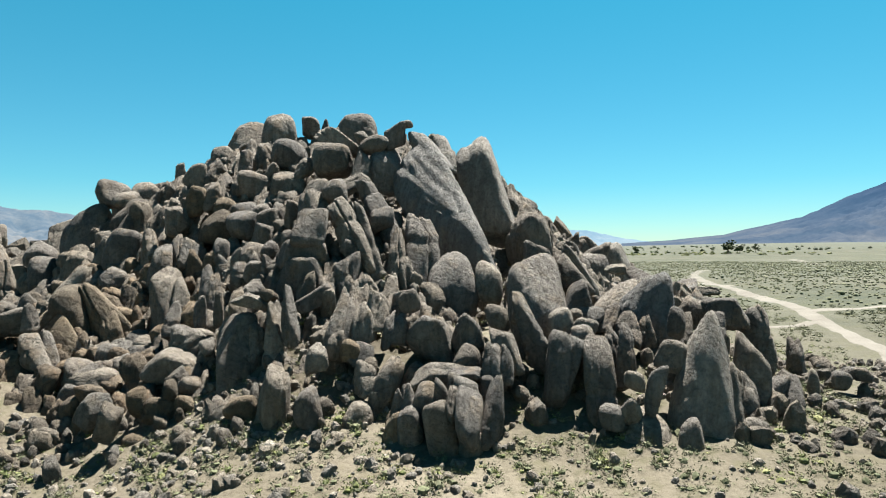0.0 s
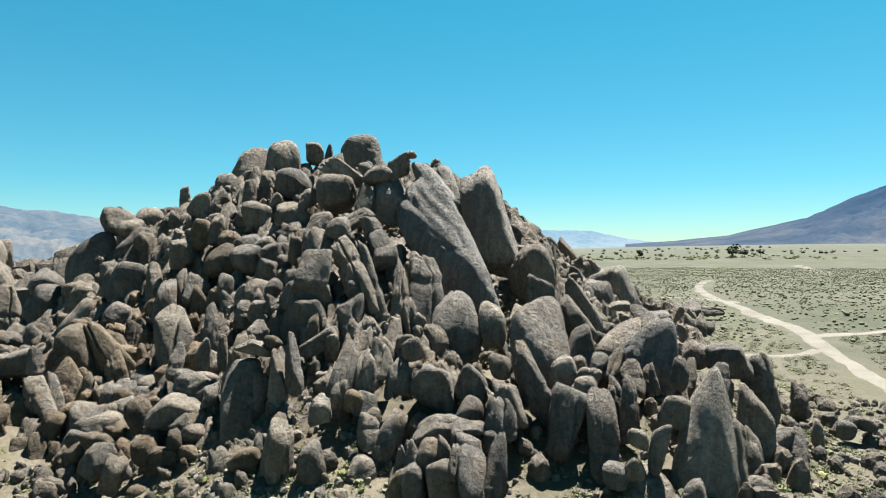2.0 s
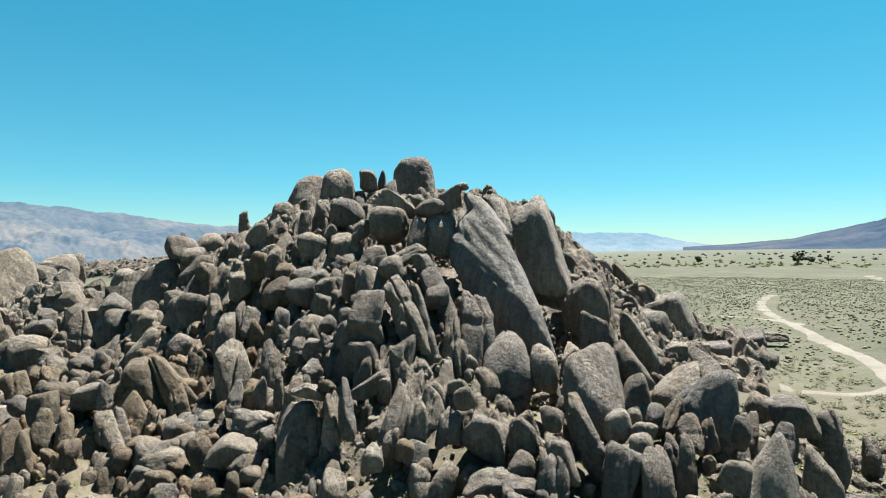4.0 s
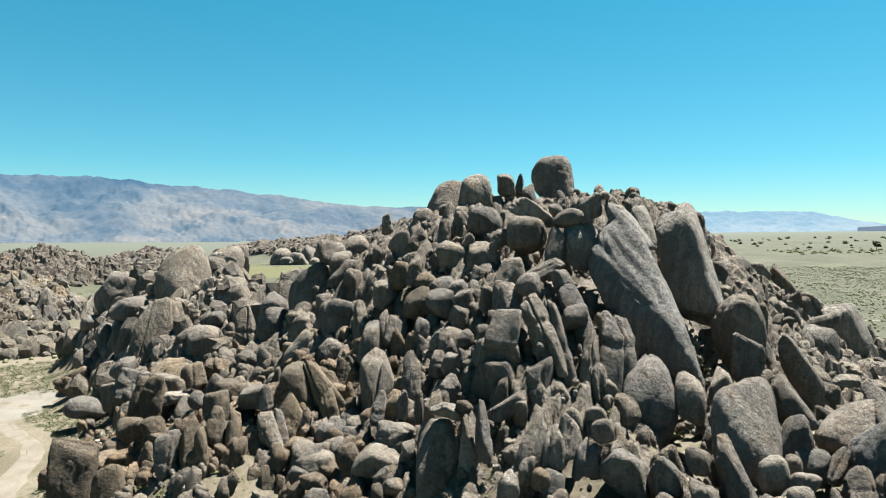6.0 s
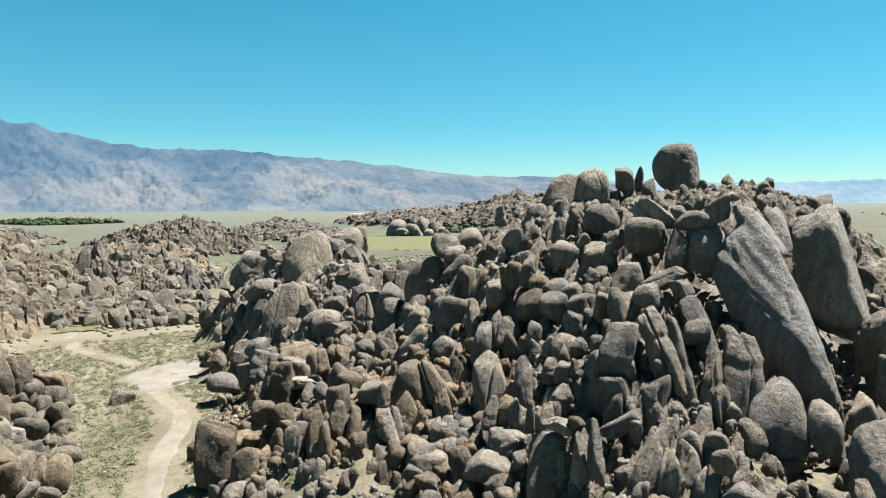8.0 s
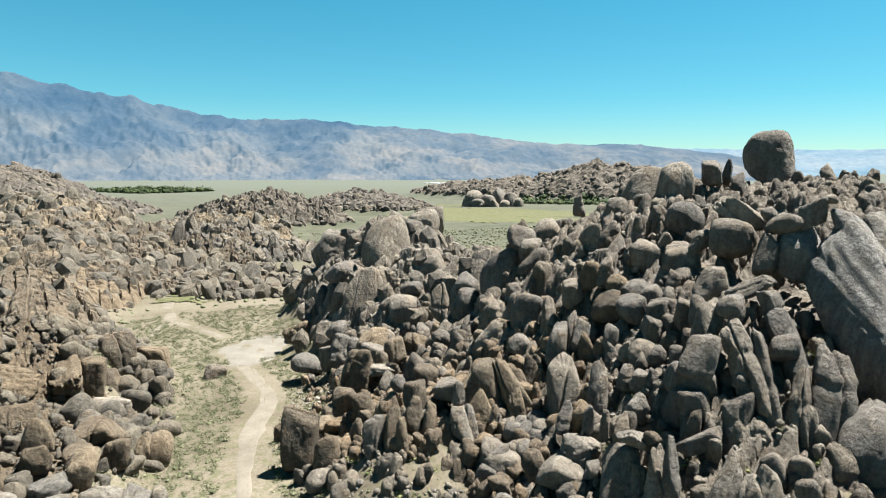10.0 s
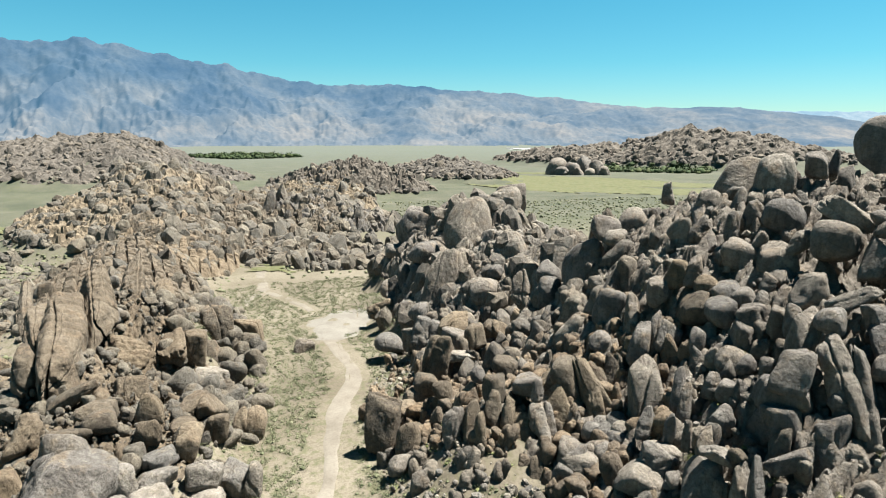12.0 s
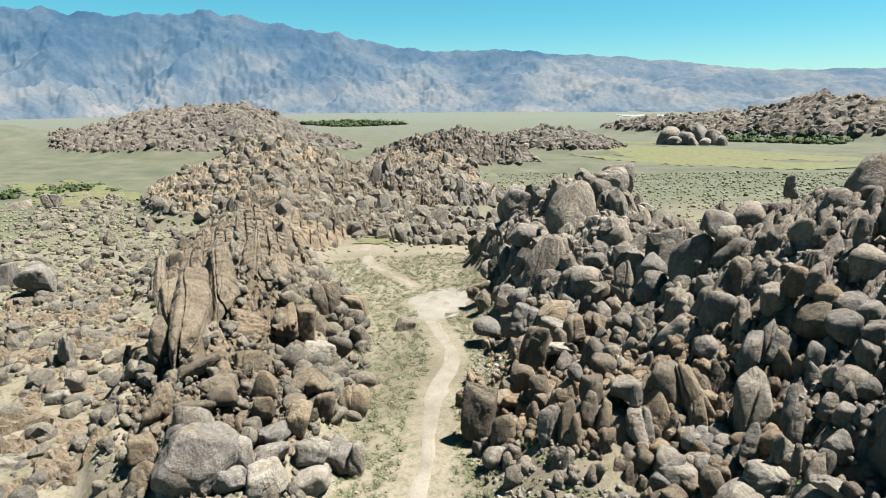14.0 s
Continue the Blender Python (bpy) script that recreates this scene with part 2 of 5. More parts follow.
# main hill, its low left shoulder, the two left outcrops and the ridges behind: mound() arguments
MOUNDS = {
    "hill": (-10, 108, 84, 37, 72, 60, 31.5, 0, 0),
    "shoulder": (-90, 114, 26, 30, 26, 26, 17.0, 0, 0.8),
    "shoulder_back": (-118, 143, 36, 30, 22, 26, 26.0, 10, 0.8),
    "near_ridge": (-100, 33, 54, 48, 19, 16, 8.5, -23, 0.45),
    "hill_back": (24, 112, 20, 20, 32, 30, 7.0, 0, 0.8),
    "back_field": (-430, 300, 130, 110, 60, 60, 11.0, -35, 0.6),
    "link": (-258, 112, 60, 60, 34, 30, 11.0, -26, 0.7),
    "cluster": (-286, 216, 42, 42, 30, 34, 14.0, 10, 0.7),
    "knoll": (-190, 66, 70, 55, 28, 24, 15.0, -20, 0.7),
    "mid_ridge": (-330, 172, 150, 120, 60, 70, 17.0, -20, 0.8),
    "west_ridge": (-400, 140, 130, 110, 50, 60, 22.0, -20, 0.7),
    "left_slope": (-140, 12, 100, 66, 34, 18, 3.0, -13, 0.8),
    "far_knoll": (-500, 405, 110, 90, 60, 60, 28.0, 10, 1.0),
    "far_left_low": (-800, 350, 170, 120, 90, 80, 25.0, 20, 0.8),
    "far_left": (-930, 255, 240, 190, 130, 120, 54.0, 20, 0.9),
    "brown_hill": (-1150, 40, 170, 130, 150, 130, 48.0, 0, 1.2),
    "far_back": (-590, 640, 150, 140, 60, 80, 24.0, -20, 0.8),
    "far_right": (-420, 1080, 420, 260, 90, 120, 58.0, 0, 0.8),
}
GREAT_SLAB = [(10, 76), (2, 86), (-7, 82), (8, 61)]  # where the great leaning slabs lie
# the sandy track along the valley between the hill and the near ridge
TRACK = [(-47, 31), (-54, 38), (-59, 43), (-70, 52), (-77, 59), (-85, 68), (-93, 73), (-105, 79), (-113, 84), (-138, 97), (-159, 102), (-177, 106), (-207, 123), (-220, 132)]


def track_distance(x, y, line=TRACK):
    best = np.full(np.shape(x), 1e9)
    for (ax, ay), (bx, by) in zip(line, line[1:]):
        ux, uy = bx - ax, by - ay
        k = np.clip(((x - ax) * ux + (y - ay) * uy) / (ux * ux + uy * uy), 0, 1)
        best = np.minimum(best, np.hypot(x - ax - k * ux, y - ay - k * uy))
    return best


# hollows and swells of the rises: middle, height; 11 m wide
SWELLS = [
    (-25, 65, -4.0), (-125, 45, 10.4), (15, 55, 4.7), (-55, 80, -2.5), (-5, 50, -2.0), (-105, 45, -7.2), (-105, 30, 5.0), (-120, 115, 4.6), (-25, 45,
    -1.9), (-40, 70, -2.9), (-70, 95, -3.4), (-90, 105, 2.9), (-45, 50, 3.0), (-75, 20, 2.7), (-15, 80, -3.3), (-95, 70, -3.8), (-80, 75, 1.9), (-10,
    65, 1.3), (-120, 60, 2.9), (-55, 70, -3.4), (-125, 90, -2.6), (20, 65, 2.6), (-25, 90, 1.8), (-30, 55, -2.5), (-70, 110, -2.4), (-65, 90, -2.9),
    (-12, 99, -1.0),
]


def land(x, y):
    """Height of the ground."""
    x, y = np.asarray(x, float), np.asarray(y, float)
    z = -2.8 + np.where(x < 0, 26.0 * np.tanh(x / 300.0), 7.0 * np.tanh(x / 100.0))
    far = np.hypot(x, y)
    way = np.degrees(np.arctan2(x, y))
    z = z + np.clip((far - 500.0) / 400.0, 0, 1) * soft((far - 1300.0) / 260.0) * (22.0 - 36.0 * soft((8.0 - way) / 7.0))
    q = np.stack([np.ravel(x), np.ravel(y)], -1)
    rise = sum(mound(x, y, *m) for m in MOUNDS.values())
    rise = rise + sum(a * np.exp(-((x - cx) ** 2 + (y - cy) ** 2) / 121.0) for cx, cy, a in SWELLS)
    rise = rise - 11.0 * np.exp(-((x + 262) ** 2 + (y - 150) ** 2) / 2000.0)
    rise = rise * (1 + 0.20 * waves(q, 8, 0.022, 4, 0.6).reshape(np.shape(x)) * np.clip((far - 170) / 250, 0, 1))
    t = np.clip((track_distance(x, y) - 4.0) / 14.0, 0, 1)
    z = z + rise * t * t * (3 - 2 * t) - 5.0 * np.exp(-((track_distance(x, y, GREAT_SLAB) / 8.0) ** 4))
    p = np.stack([np.ravel(x), np.ravel(y)], -1)
    bumps = 0.22 * waves(p, 5, 0.25, 3) + 0.9 * waves(p, 6, 0.012, 3)
    return z + bumps.reshape(np.shape(x)) * np.clip(far / 60.0, 0.3, 1.0)


def rock_cover(x, y):
    """1 where bedrock hides the soil, falling to 0 at its rim."""
    best = np.zeros(np.shape(x))
    for zone, rim in (("hill", 0.24), ("near_ridge", 0.15), ("knoll", 0.15), ("shoulder", 0.15), ("mid_ridge", 0.15), ("link", 0.15)):
        cx, cy, rl, rr_, rf, rb, _, rot, _ = MOUNDS[zone]
        c, s = math.cos(radians(rot)), math.sin(radians(rot))
        u, v = (x - cx) * c + (y - cy) * s, -(x - cx) * s + (y - cy) * c
        inside = 1 - np.hypot(u / np.where(u < 0, rl, rr_), v / np.where(v < 0, rf, rb))
        best = np.maximum(best, np.clip((inside - rim) / 0.08, 0, 1) * (v < (8 if zone == "hill" else 999)))
    return best * np.clip((track_distance(x, y) - 12.0) / 4.0, 0, 1)


def ground_sheet():
    """One sheet from under the camera to the horizon, finer where the camera is near."""
    a = np.radians(np.linspace(-180, 180, 361)[:-1])
    r = np.concatenate([[0.01], np.geomspace(4, 30, 12), np.linspace(31, 175, 150), np.geomspace(177, 4700, 110)])
    rr, aa = np.meshgrid(r, a, indexing="ij")
    x, y = rr * np.sin(aa), rr * np.cos(aa)
    z = land(x, y) - 3.0 * rock_cover(x, y)
    n = len(a)
    i, j = np.meshgrid(np.arange(len(r) - 1), np.arange(n), indexing="ij")
    k = (j + 1) % n
    faces = np.stack([i * n + j, i * n + k, (i + 1) * n + k, (i + 1) * n + j], -1).reshape(-1, 4)[:, ::-1]
    return np.stack([x, y, z], -1).reshape(-1, 3), faces


def sand_material():
    mat, n, l, bsdf = material("desert_sand")
    geo = n.new("ShaderNodeNewGeometry")
    pos = geo.outputs["Position"]
    broad = ramp_node(n, l, noise_node(n, l, pos, 0.045, 6.0, 0.6), [(0.34, (0.087, 0.074, 0.053)), (0.52, (0.116, 0.101, 0.074)), (0.68, (0.141, 0.123, 0.093))])
    grit = ramp_node(n, l, noise_node(n, l, pos, 2.4, 9.0, 0.75), [(0.30, (0.496, 0.480, 0.448)), (0.5, (1, 1, 1)), (0.72, (1.14, 1.13, 1.10))])
    tone = mix_node(n, l, 1.0, broad, grit, "MULTIPLY")
    scrub = ramp_node(n, l, noise_node(n, l, pos, 0.55, 7.0, 0.7), [(0.50, (0, 0, 0)), (0.60, (1, 1, 1))])
    zone = ramp_node(n, l, noise_node(n, l, pos, 0.02, 4.0, 0.6), [(0.42, (0.36, 0.36, 0.36)), (0.62, (0.82, 0.82, 0.82))])
    amount = mix_node(n, l, 1.0, scrub, zone, "MULTIPLY")
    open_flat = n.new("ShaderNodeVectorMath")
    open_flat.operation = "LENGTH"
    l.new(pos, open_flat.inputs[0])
    # far flats: grey-green scrub tone with distance haze mixed into the colour
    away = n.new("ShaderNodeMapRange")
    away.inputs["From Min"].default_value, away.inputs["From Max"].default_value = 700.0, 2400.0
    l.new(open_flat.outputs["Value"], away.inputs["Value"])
    plain = n.new("ShaderNodeMapRange")
    plain.inputs["From Min"].default_value, plain.inputs["From Max"].default_value = 20.0, 110.0
    ahead = n.new("ShaderNodeVectorMath")  # the scrubby plain begins past the hill's right foot and flank
    ahead.operation = "DOT_PRODUCT"
    ahead.inputs[1].default_value = (0.8, 0.6, 0.0)
    l.new(pos, ahead.inputs[0])
    l.new(ahead.outputs["Value"], plain.inputs["Value"])
    beyond = n.new("ShaderNodeMapRange")
    beyond.inputs["From Min"].default_value, beyond.inputs["From Max"].default_value = 210.0, 420.0
    l.new(open_flat.outputs["Value"], beyond.inputs["Value"])
    scrubby = n.new("ShaderNodeMath")
    scrubby.operation = "MAXIMUM"
    l.new(plain.outputs["Result"], scrubby.inputs[0])
    l.new(beyond.outputs["Result"], scrubby.inputs[1])
    dense = ramp_node(n, l, noise_node(n, l, pos, 0.03, 8.0, 0.7), [(0.36, (0.036, 0.041, 0.027)), (0.52, (0.053, 0.055, 0.038)), (0.66, (0.074, 0.072, 0.053))])
    tone = mix_node(n, l, scrubby.outputs["Value"], tone, dense)
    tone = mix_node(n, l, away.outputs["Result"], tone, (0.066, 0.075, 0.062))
    green = ramp_node(n, l, noise_node(n, l, pos, 0.01, 3.0, 0.5), [(0.40, (0.069, 0.062, 0.037)), (0.60, (0.062, 0.067, 0.031))])
    l.new(mix_node(n, l, amount, tone, green), bsdf.inputs["Base Color"])
    bsdf.inputs["Roughness"].default_value = 0.95
    bsdf.inputs["Specular IOR Level"].default_value = 0.15
    b1 = bump_node(n, l, noise_node(n, l, pos, 0.6, 8.0, 0.7), 0.8, 0.35)
    l.new(bump_node(n, l, noise_node(n, l, pos, 5.0, 6.0, 0.7), 0.5, 0.05, b1), bsdf.inputs["Normal"])
    return mat


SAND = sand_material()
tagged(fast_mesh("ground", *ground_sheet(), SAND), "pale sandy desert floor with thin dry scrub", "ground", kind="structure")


# ---- broken bedrock of the rises ----
def joints(u, v, wide, deep, seed):
    """Joint blocks cut by two sets of joints, long ribs broken across at uneven places."""
    p = np.stack([u.ravel(), v.ravel()], -1)
    table = np.random.RandomState(seed).uniform(0, 1, (97, 97))
    row = (v.ravel() + 0.5 * waves(p, seed, 0.10, 2)) / deep
    i = np.floor(row).astype(int)
    col = (u.ravel() + 0.25 * waves(p, seed + 1, 0.5, 2)) / (wide * (0.6 + table[i % 97, 3])) + table[i % 97, 5]
    j = np.floor(col).astype(int)
    a, b = row - i, col - j
    gap = np.minimum(np.minimum(a, 1 - a) * deep, np.minimum(b, 1 - b) * wide * 0.9) / deep * 1.3
    return (0.6 * table[i % 97, 7] + 0.4 * table[i % 97, (j * 3 + 11) % 97]).reshape(u.shape), gap.reshape(u.shape)


def cells(x, y, wide, deep, seed):
    """Joint blocks in plan: for each place a number of its block, and the distance to the nearest joint in block widths."""
    p = np.stack([x.ravel(), y.ravel()], -1)
    qx = x.ravel() / wide + 0.35 * waves(p, seed, 0.35, 2)
    qy = y.ravel() / deep + 0.35 * waves(p, seed + 1, 0.35, 2)
    ix, iy = np.floor(qx).astype(int), np.floor(qy).astype(int)
    table = np.random.RandomState(seed).uniform(0, 1, (64, 64, 3))
    f1, f2, owner = np.full(len(qx), 9.0), np.full(len(qx), 9.0), np.zeros(len(qx))
    for dx in (-1, 0, 1):
        for dy in (-1, 0, 1):
            t = table[(ix + dx) % 64, (iy + dy) % 64]
            d = np.hypot(ix + dx + t[:, 0] - qx, iy + dy + t[:, 1] - qy)
            new_first = d < f1
            f2 = np.where(new_first, f1, np.minimum(f2, d))
            owner = np.where(new_first, t[:, 2], owner)
            f1 = np.where(new_first, d, f1)
    return owner.reshape(x.shape), (f2 - f1).reshape(x.shape)


def bedrock(name, label, zone, step, block, height, mat, seed, front=None, sink=1.2, rim=0.0, along=1.0, ribs=False):
    """The jointed, weathered rock of a rise: crowded rounded blocks with deep clefts between them."""
    cx, cy, rl, rr_, rf, rb, _, rot, _ = MOUNDS[zone]
    u, v = np.meshgrid(np.arange(-rl, rr_, step), np.arange(-rf, rb if front is None else front, step), indexing="ij")
    c, s = math.cos(radians(rot)), math.sin(radians(rot))
    x, y = cx + u * c - v * s, cy + u * s + v * c
    inside = 1 - np.hypot(u / np.where(u < 0, rl, rr_), v / np.where(v < 0, rf, rb))
    z = land(x, y)
    big, gap = cells(u, v, block * 1.6 * along, block * 1.6, seed)
    if ribs:
        big, gap = joints(u, v, block * 1.3, block, seed)
    small, chip = cells(u, v, block * 0.66 * along, block * 0.62, seed + 9)
    if ribs:
        cleft = np.clip(gap / 0.22, 0, 1)
        dome = np.sqrt(1 - (1 - cleft) ** 2) * (0.45 + big) * height
        dome += np.clip(chip / 0.25, 0, 1) ** 0.5 * small * height * 0.16
    else:
        dome = np.clip(gap / 0.17, 0, 1) ** 0.5 * (0.20 + big) * height
        dome += np.clip(chip / 0.18, 0, 1) ** 0.5 * (small - 0.10) * height * 0.55
    p = np.stack([x.ravel(), y.ravel()], -1)
    dome += (0.05 * height * waves(p, seed + 4, 1.6, 3, 0.6)).reshape(x.shape)
    edge = np.clip((inside - rim) / 0.10 + 0.6 * waves(p, seed + 5, 0.12, 2).reshape(x.shape), 0, 1)
    dome = dome * (1 - 0.9 * np.exp(-((track_distance(x, y, GREAT_SLAB) / 5.5) ** 4)))
    t = np.clip((track_distance(x, y) - 5.0) / 5.0, 0, 1) * np.clip((np.hypot(x + 119, y - 92) - 12) / 4, 0, 1)
    z = z - sink + dome * edge * t - 1.2 * (1 - edge * t)
    n = x.shape[1]
    i, j = np.meshgrid(np.arange(x.shape[0] - 1), np.arange(n - 1), indexing="ij")
    faces = np.stack([i * n + j, (i + 1) * n + j, (i + 1) * n + j + 1, i * n + j + 1], -1).reshape(-1, 4)
    return tagged(fast_mesh(name, np.stack([x, y, z], -1).reshape(-1, 3), faces, mat, step < 0.32), label, "bedrock", kind="structure")


bedrock("bedrock", "broken grey-brown granite bedrock of the hill", "hill", 0.30, 1.5, 2.4, GREY, 41, front=12, rim=0.09, sink=1.9)
bedrock("bedrock_ridge", "jointed tan granite bedrock of the near ridge", "near_ridge", 0.25, 1.6, 2.2, TAN, 42, along=1.6, sink=2.8)
bedrock("bedrock_slope", "low ribs of tan bedrock breaking through the sandy slope", "left_slope", 0.6, 3.4, 2.4, TAN, 53, sink=2.1)
bedrock("bedrock_knoll", "jointed tan granite bedrock of the knoll", "knoll", 0.4, 3.0, 3.6, TAN, 43, ribs=True)
bedrock("bedrock_shoulder", "broken granite bedrock of the low shoulder", "shoulder", 0.35, 2.2, 2.8, GREY, 44)
bedrock("bedrock_behind", "broken granite bedrock behind the shoulder", "shoulder_back", 0.45, 2.4, 2.8, GREY, 45)
bedrock("bedrock_middle", "broken tan bedrock of the ridge in the middle distance", "mid_ridge", 0.9, 4.0, 4.5, TAN, 46)
bedrock("bedrock_back", "broken tan bedrock of the back field", "back_field", 1.2, 4.5, 5.0, TAN, 52)
bedrock("bedrock_rear", "broken grey bedrock at the back of the hill", "hill_back", 0.5, 2.4, 2.6, GREY, 51)
bedrock("bedrock_link", "broken tan bedrock between the knolls", "link", 0.6, 3.4, 3.6, TAN, 49, ribs=True)
bedrock("bedrock_cluster", "dark jointed bedrock at the head of the valley", "cluster", 0.6, 3.0, 4.5, GREY, 50)
bedrock("bedrock_spire", "dark broken bedrock of the far knoll", "far_knoll", 1.3, 6.0, 7.0, FAR_ROCK, 47)
bedrock("bedrock_right", "grey broken bedrock of the long far ridge", "far_right", 4.0, 10.0, 7.0, FAR_ROCK, 54)
bedrock("bedrock_beyond", "grey broken bedrock beyond the green flat", "far_back", 2.4, 7.0, 5.0, FAR_ROCK, 55)
bedrock("bedrock_low", "brown broken bedrock of the lower far ridge", "far_left_low", 2.6, 8.0, 5.0, FAR_ROCK, 56)
bedrock("bedrock_west", "broken tan bedrock of the western ridge", "west_ridge", 1.1, 4.0, 4.5, TAN, 57)
bedrock("bedrock_far", "brown broken bedrock of the far ridge", "far_left", 2.6, 9.0, 5.0, FAR_ROCK, 48)


# ---- mountains at the end of the valley ----
def mountain_material(name, low, mid, high, haze, amount):
    """Bare rock far off; aerial haze is imitated by a faint blue emission."""
    mat, n, l, bsdf = material(name)
    geo = n.new("ShaderNodeNewGeometry")
    pos = geo.outputs["Position"]
    big = noise_node(n, l, pos, 0.0022, 9.0, 0.62)
    gully = noise_node(n, l, pos, 0.011, 8.0, 0.7)
    tone = ramp_node(n, l, big, [(0.36, low), (0.50, mid), (0.64, high)])
    tone = mix_node(n, l, 0.85, tone, ramp_node(n, l, gully, [(0.36, (0.76, 0.78, 0.82)), (0.5, (1, 1, 1)), (0.66, (1.20, 1.16, 1.12))]), "MULTIPLY")
    ravine = noise_node(n, l, pos, 0.05, 6.0, 0.75)
    tone = mix_node(n, l, 0.8, tone, ramp_node(n, l, ravine, [(0.40, (0.80, 0.82, 0.86)), (0.5, (1, 1, 1)), (0.60, (1.12, 1.10, 1.08))]), "MULTIPLY")
    level = n.new("ShaderNodeSeparateXYZ")  # paler volcanic foothills with low haze mixed into the colour, under a darker crest
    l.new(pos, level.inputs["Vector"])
    rock_haze_tone = n.new("ShaderNodeMapRange")
    rock_haze_tone.inputs["From Min"].default_value, rock_haze_tone.inputs["From Max"].default_value = 60.0, 330.0
    l.new(level.outputs["Z"], rock_haze_tone.inputs["Value"])
    tone = mix_node(n, l, 1.0, tone, ramp_node(n, l, rock_haze_tone.outputs["Result"], [(0.0, (1.30, 1.10, 0.92)), (0.45, (1.05, 0.98, 0.92)), (1.0, (0.55, 0.62, 0.72))]), "MULTIPLY")
    l.new(tone, bsdf.inputs["Base Color"])
    bsdf.inputs["Roughness"].default_value = 1.0
    bsdf.inputs["Specular IOR Level"].default_value = 0.0
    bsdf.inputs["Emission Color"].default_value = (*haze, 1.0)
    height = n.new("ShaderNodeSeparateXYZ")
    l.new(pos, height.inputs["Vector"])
    thin = n.new("ShaderNodeMapRange")  # haze emission set slightly stronger low down
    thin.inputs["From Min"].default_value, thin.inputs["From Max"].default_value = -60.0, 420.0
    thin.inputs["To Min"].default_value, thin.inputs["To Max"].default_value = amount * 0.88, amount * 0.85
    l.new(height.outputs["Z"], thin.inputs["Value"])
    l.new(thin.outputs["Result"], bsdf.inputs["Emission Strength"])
    l.new(bump_node(n, l, gully, 0.25, 6.0), bsdf.inputs["Normal"])
    return mat


def mountain_range(name, label, bearings, elevations, near, far, foot, mat, seed, rough=0.10, relief=0.40):
    """A range round the horizon: bearings in degrees clockwise from +y, the elevation of its crest there, feet and crest distances."""
    a = np.linspace(bearings[0], bearings[-1], int((bearings[-1] - bearings[0]) * 10))
    crest = np.tan(np.radians(np.interp(a, bearings, elevations))) * far + 25.0
    u = np.concatenate([np.linspace(0, 1, 80), [1.08, 1.2]])
    uu, aa = np.meshgrid(u, np.radians(a), indexing="ij")
    rr = near + (far - near) * uu
    x, y = rr * np.sin(aa), rr * np.cos(aa)
    flat = np.stack([(rr * 0.7).ravel(), (aa * far).ravel()], -1)
    flat = flat + np.stack([30 * waves(flat, seed + 5, 0.006, 2), 45 * waves(flat, seed + 6, 0.005, 2)], -1)
    spur = 1 - np.abs(waves(flat, seed, 0.0055, 1))
    fine = 1 - np.abs(waves(flat, seed + 1, 0.017, 3, 0.55))
    rise = 0.12 * np.clip(uu, 0, 1) + 0.88 * np.clip(uu * 1.25 - 0.25, 0, 1) ** 1.35  # a gravel apron under the slopes
    shape = (0.42 * spur + 0.14 * fine).reshape(uu.shape) - 0.30
    z = foot + (crest[None, :] - foot) * (rise + shape * np.sin(np.clip(uu * 1.25 - 0.25, 0, 1) * np.pi) ** 0.9 * relief)
    z += rough * (crest[None, :] - foot) * 0.22 * waves(flat, seed + 2, 0.03, 3).reshape(uu.shape) * np.clip(uu * 3, 0, 1)
    z += relief * 0.03 * (crest[None, :] - foot) * (0.5 - np.abs(waves(flat, seed + 3, 0.045, 2, 0.6))).reshape(uu.shape) * np.sin(np.clip(uu, 0, 1) * np.pi) ** 0.7
    z = np.where(uu > 1, z - (uu - 1) * 900.0, z)
    n = len(a)
    i, j = np.meshgrid(np.arange(len(u) - 1), np.arange(n - 1), indexing="ij")
    faces = np.stack([i * n + j, i * n + j + 1, (i + 1) * n + j + 1, (i + 1) * n + j], -1).reshape(-1, 4)[:, ::-1]
    ob = fast_mesh(name, np.stack([x, y, z], -1).reshape(-1, 3), faces, mat)
    return tagged(ob, label, "mountains", kind="structure")


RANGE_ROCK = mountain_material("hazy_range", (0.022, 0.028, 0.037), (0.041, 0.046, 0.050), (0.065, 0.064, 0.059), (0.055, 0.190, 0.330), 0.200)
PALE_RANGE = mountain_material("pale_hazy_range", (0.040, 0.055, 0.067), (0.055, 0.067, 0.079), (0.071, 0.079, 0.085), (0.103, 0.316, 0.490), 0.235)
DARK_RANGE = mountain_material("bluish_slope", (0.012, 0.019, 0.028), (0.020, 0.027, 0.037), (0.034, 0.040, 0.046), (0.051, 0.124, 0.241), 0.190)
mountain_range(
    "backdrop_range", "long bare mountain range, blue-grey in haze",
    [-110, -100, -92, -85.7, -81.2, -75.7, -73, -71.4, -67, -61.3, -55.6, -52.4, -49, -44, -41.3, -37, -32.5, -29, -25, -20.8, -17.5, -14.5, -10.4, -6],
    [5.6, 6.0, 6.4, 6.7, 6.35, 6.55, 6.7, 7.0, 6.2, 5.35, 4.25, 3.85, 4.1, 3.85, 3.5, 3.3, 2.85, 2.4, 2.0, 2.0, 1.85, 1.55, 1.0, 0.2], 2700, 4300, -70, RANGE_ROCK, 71)
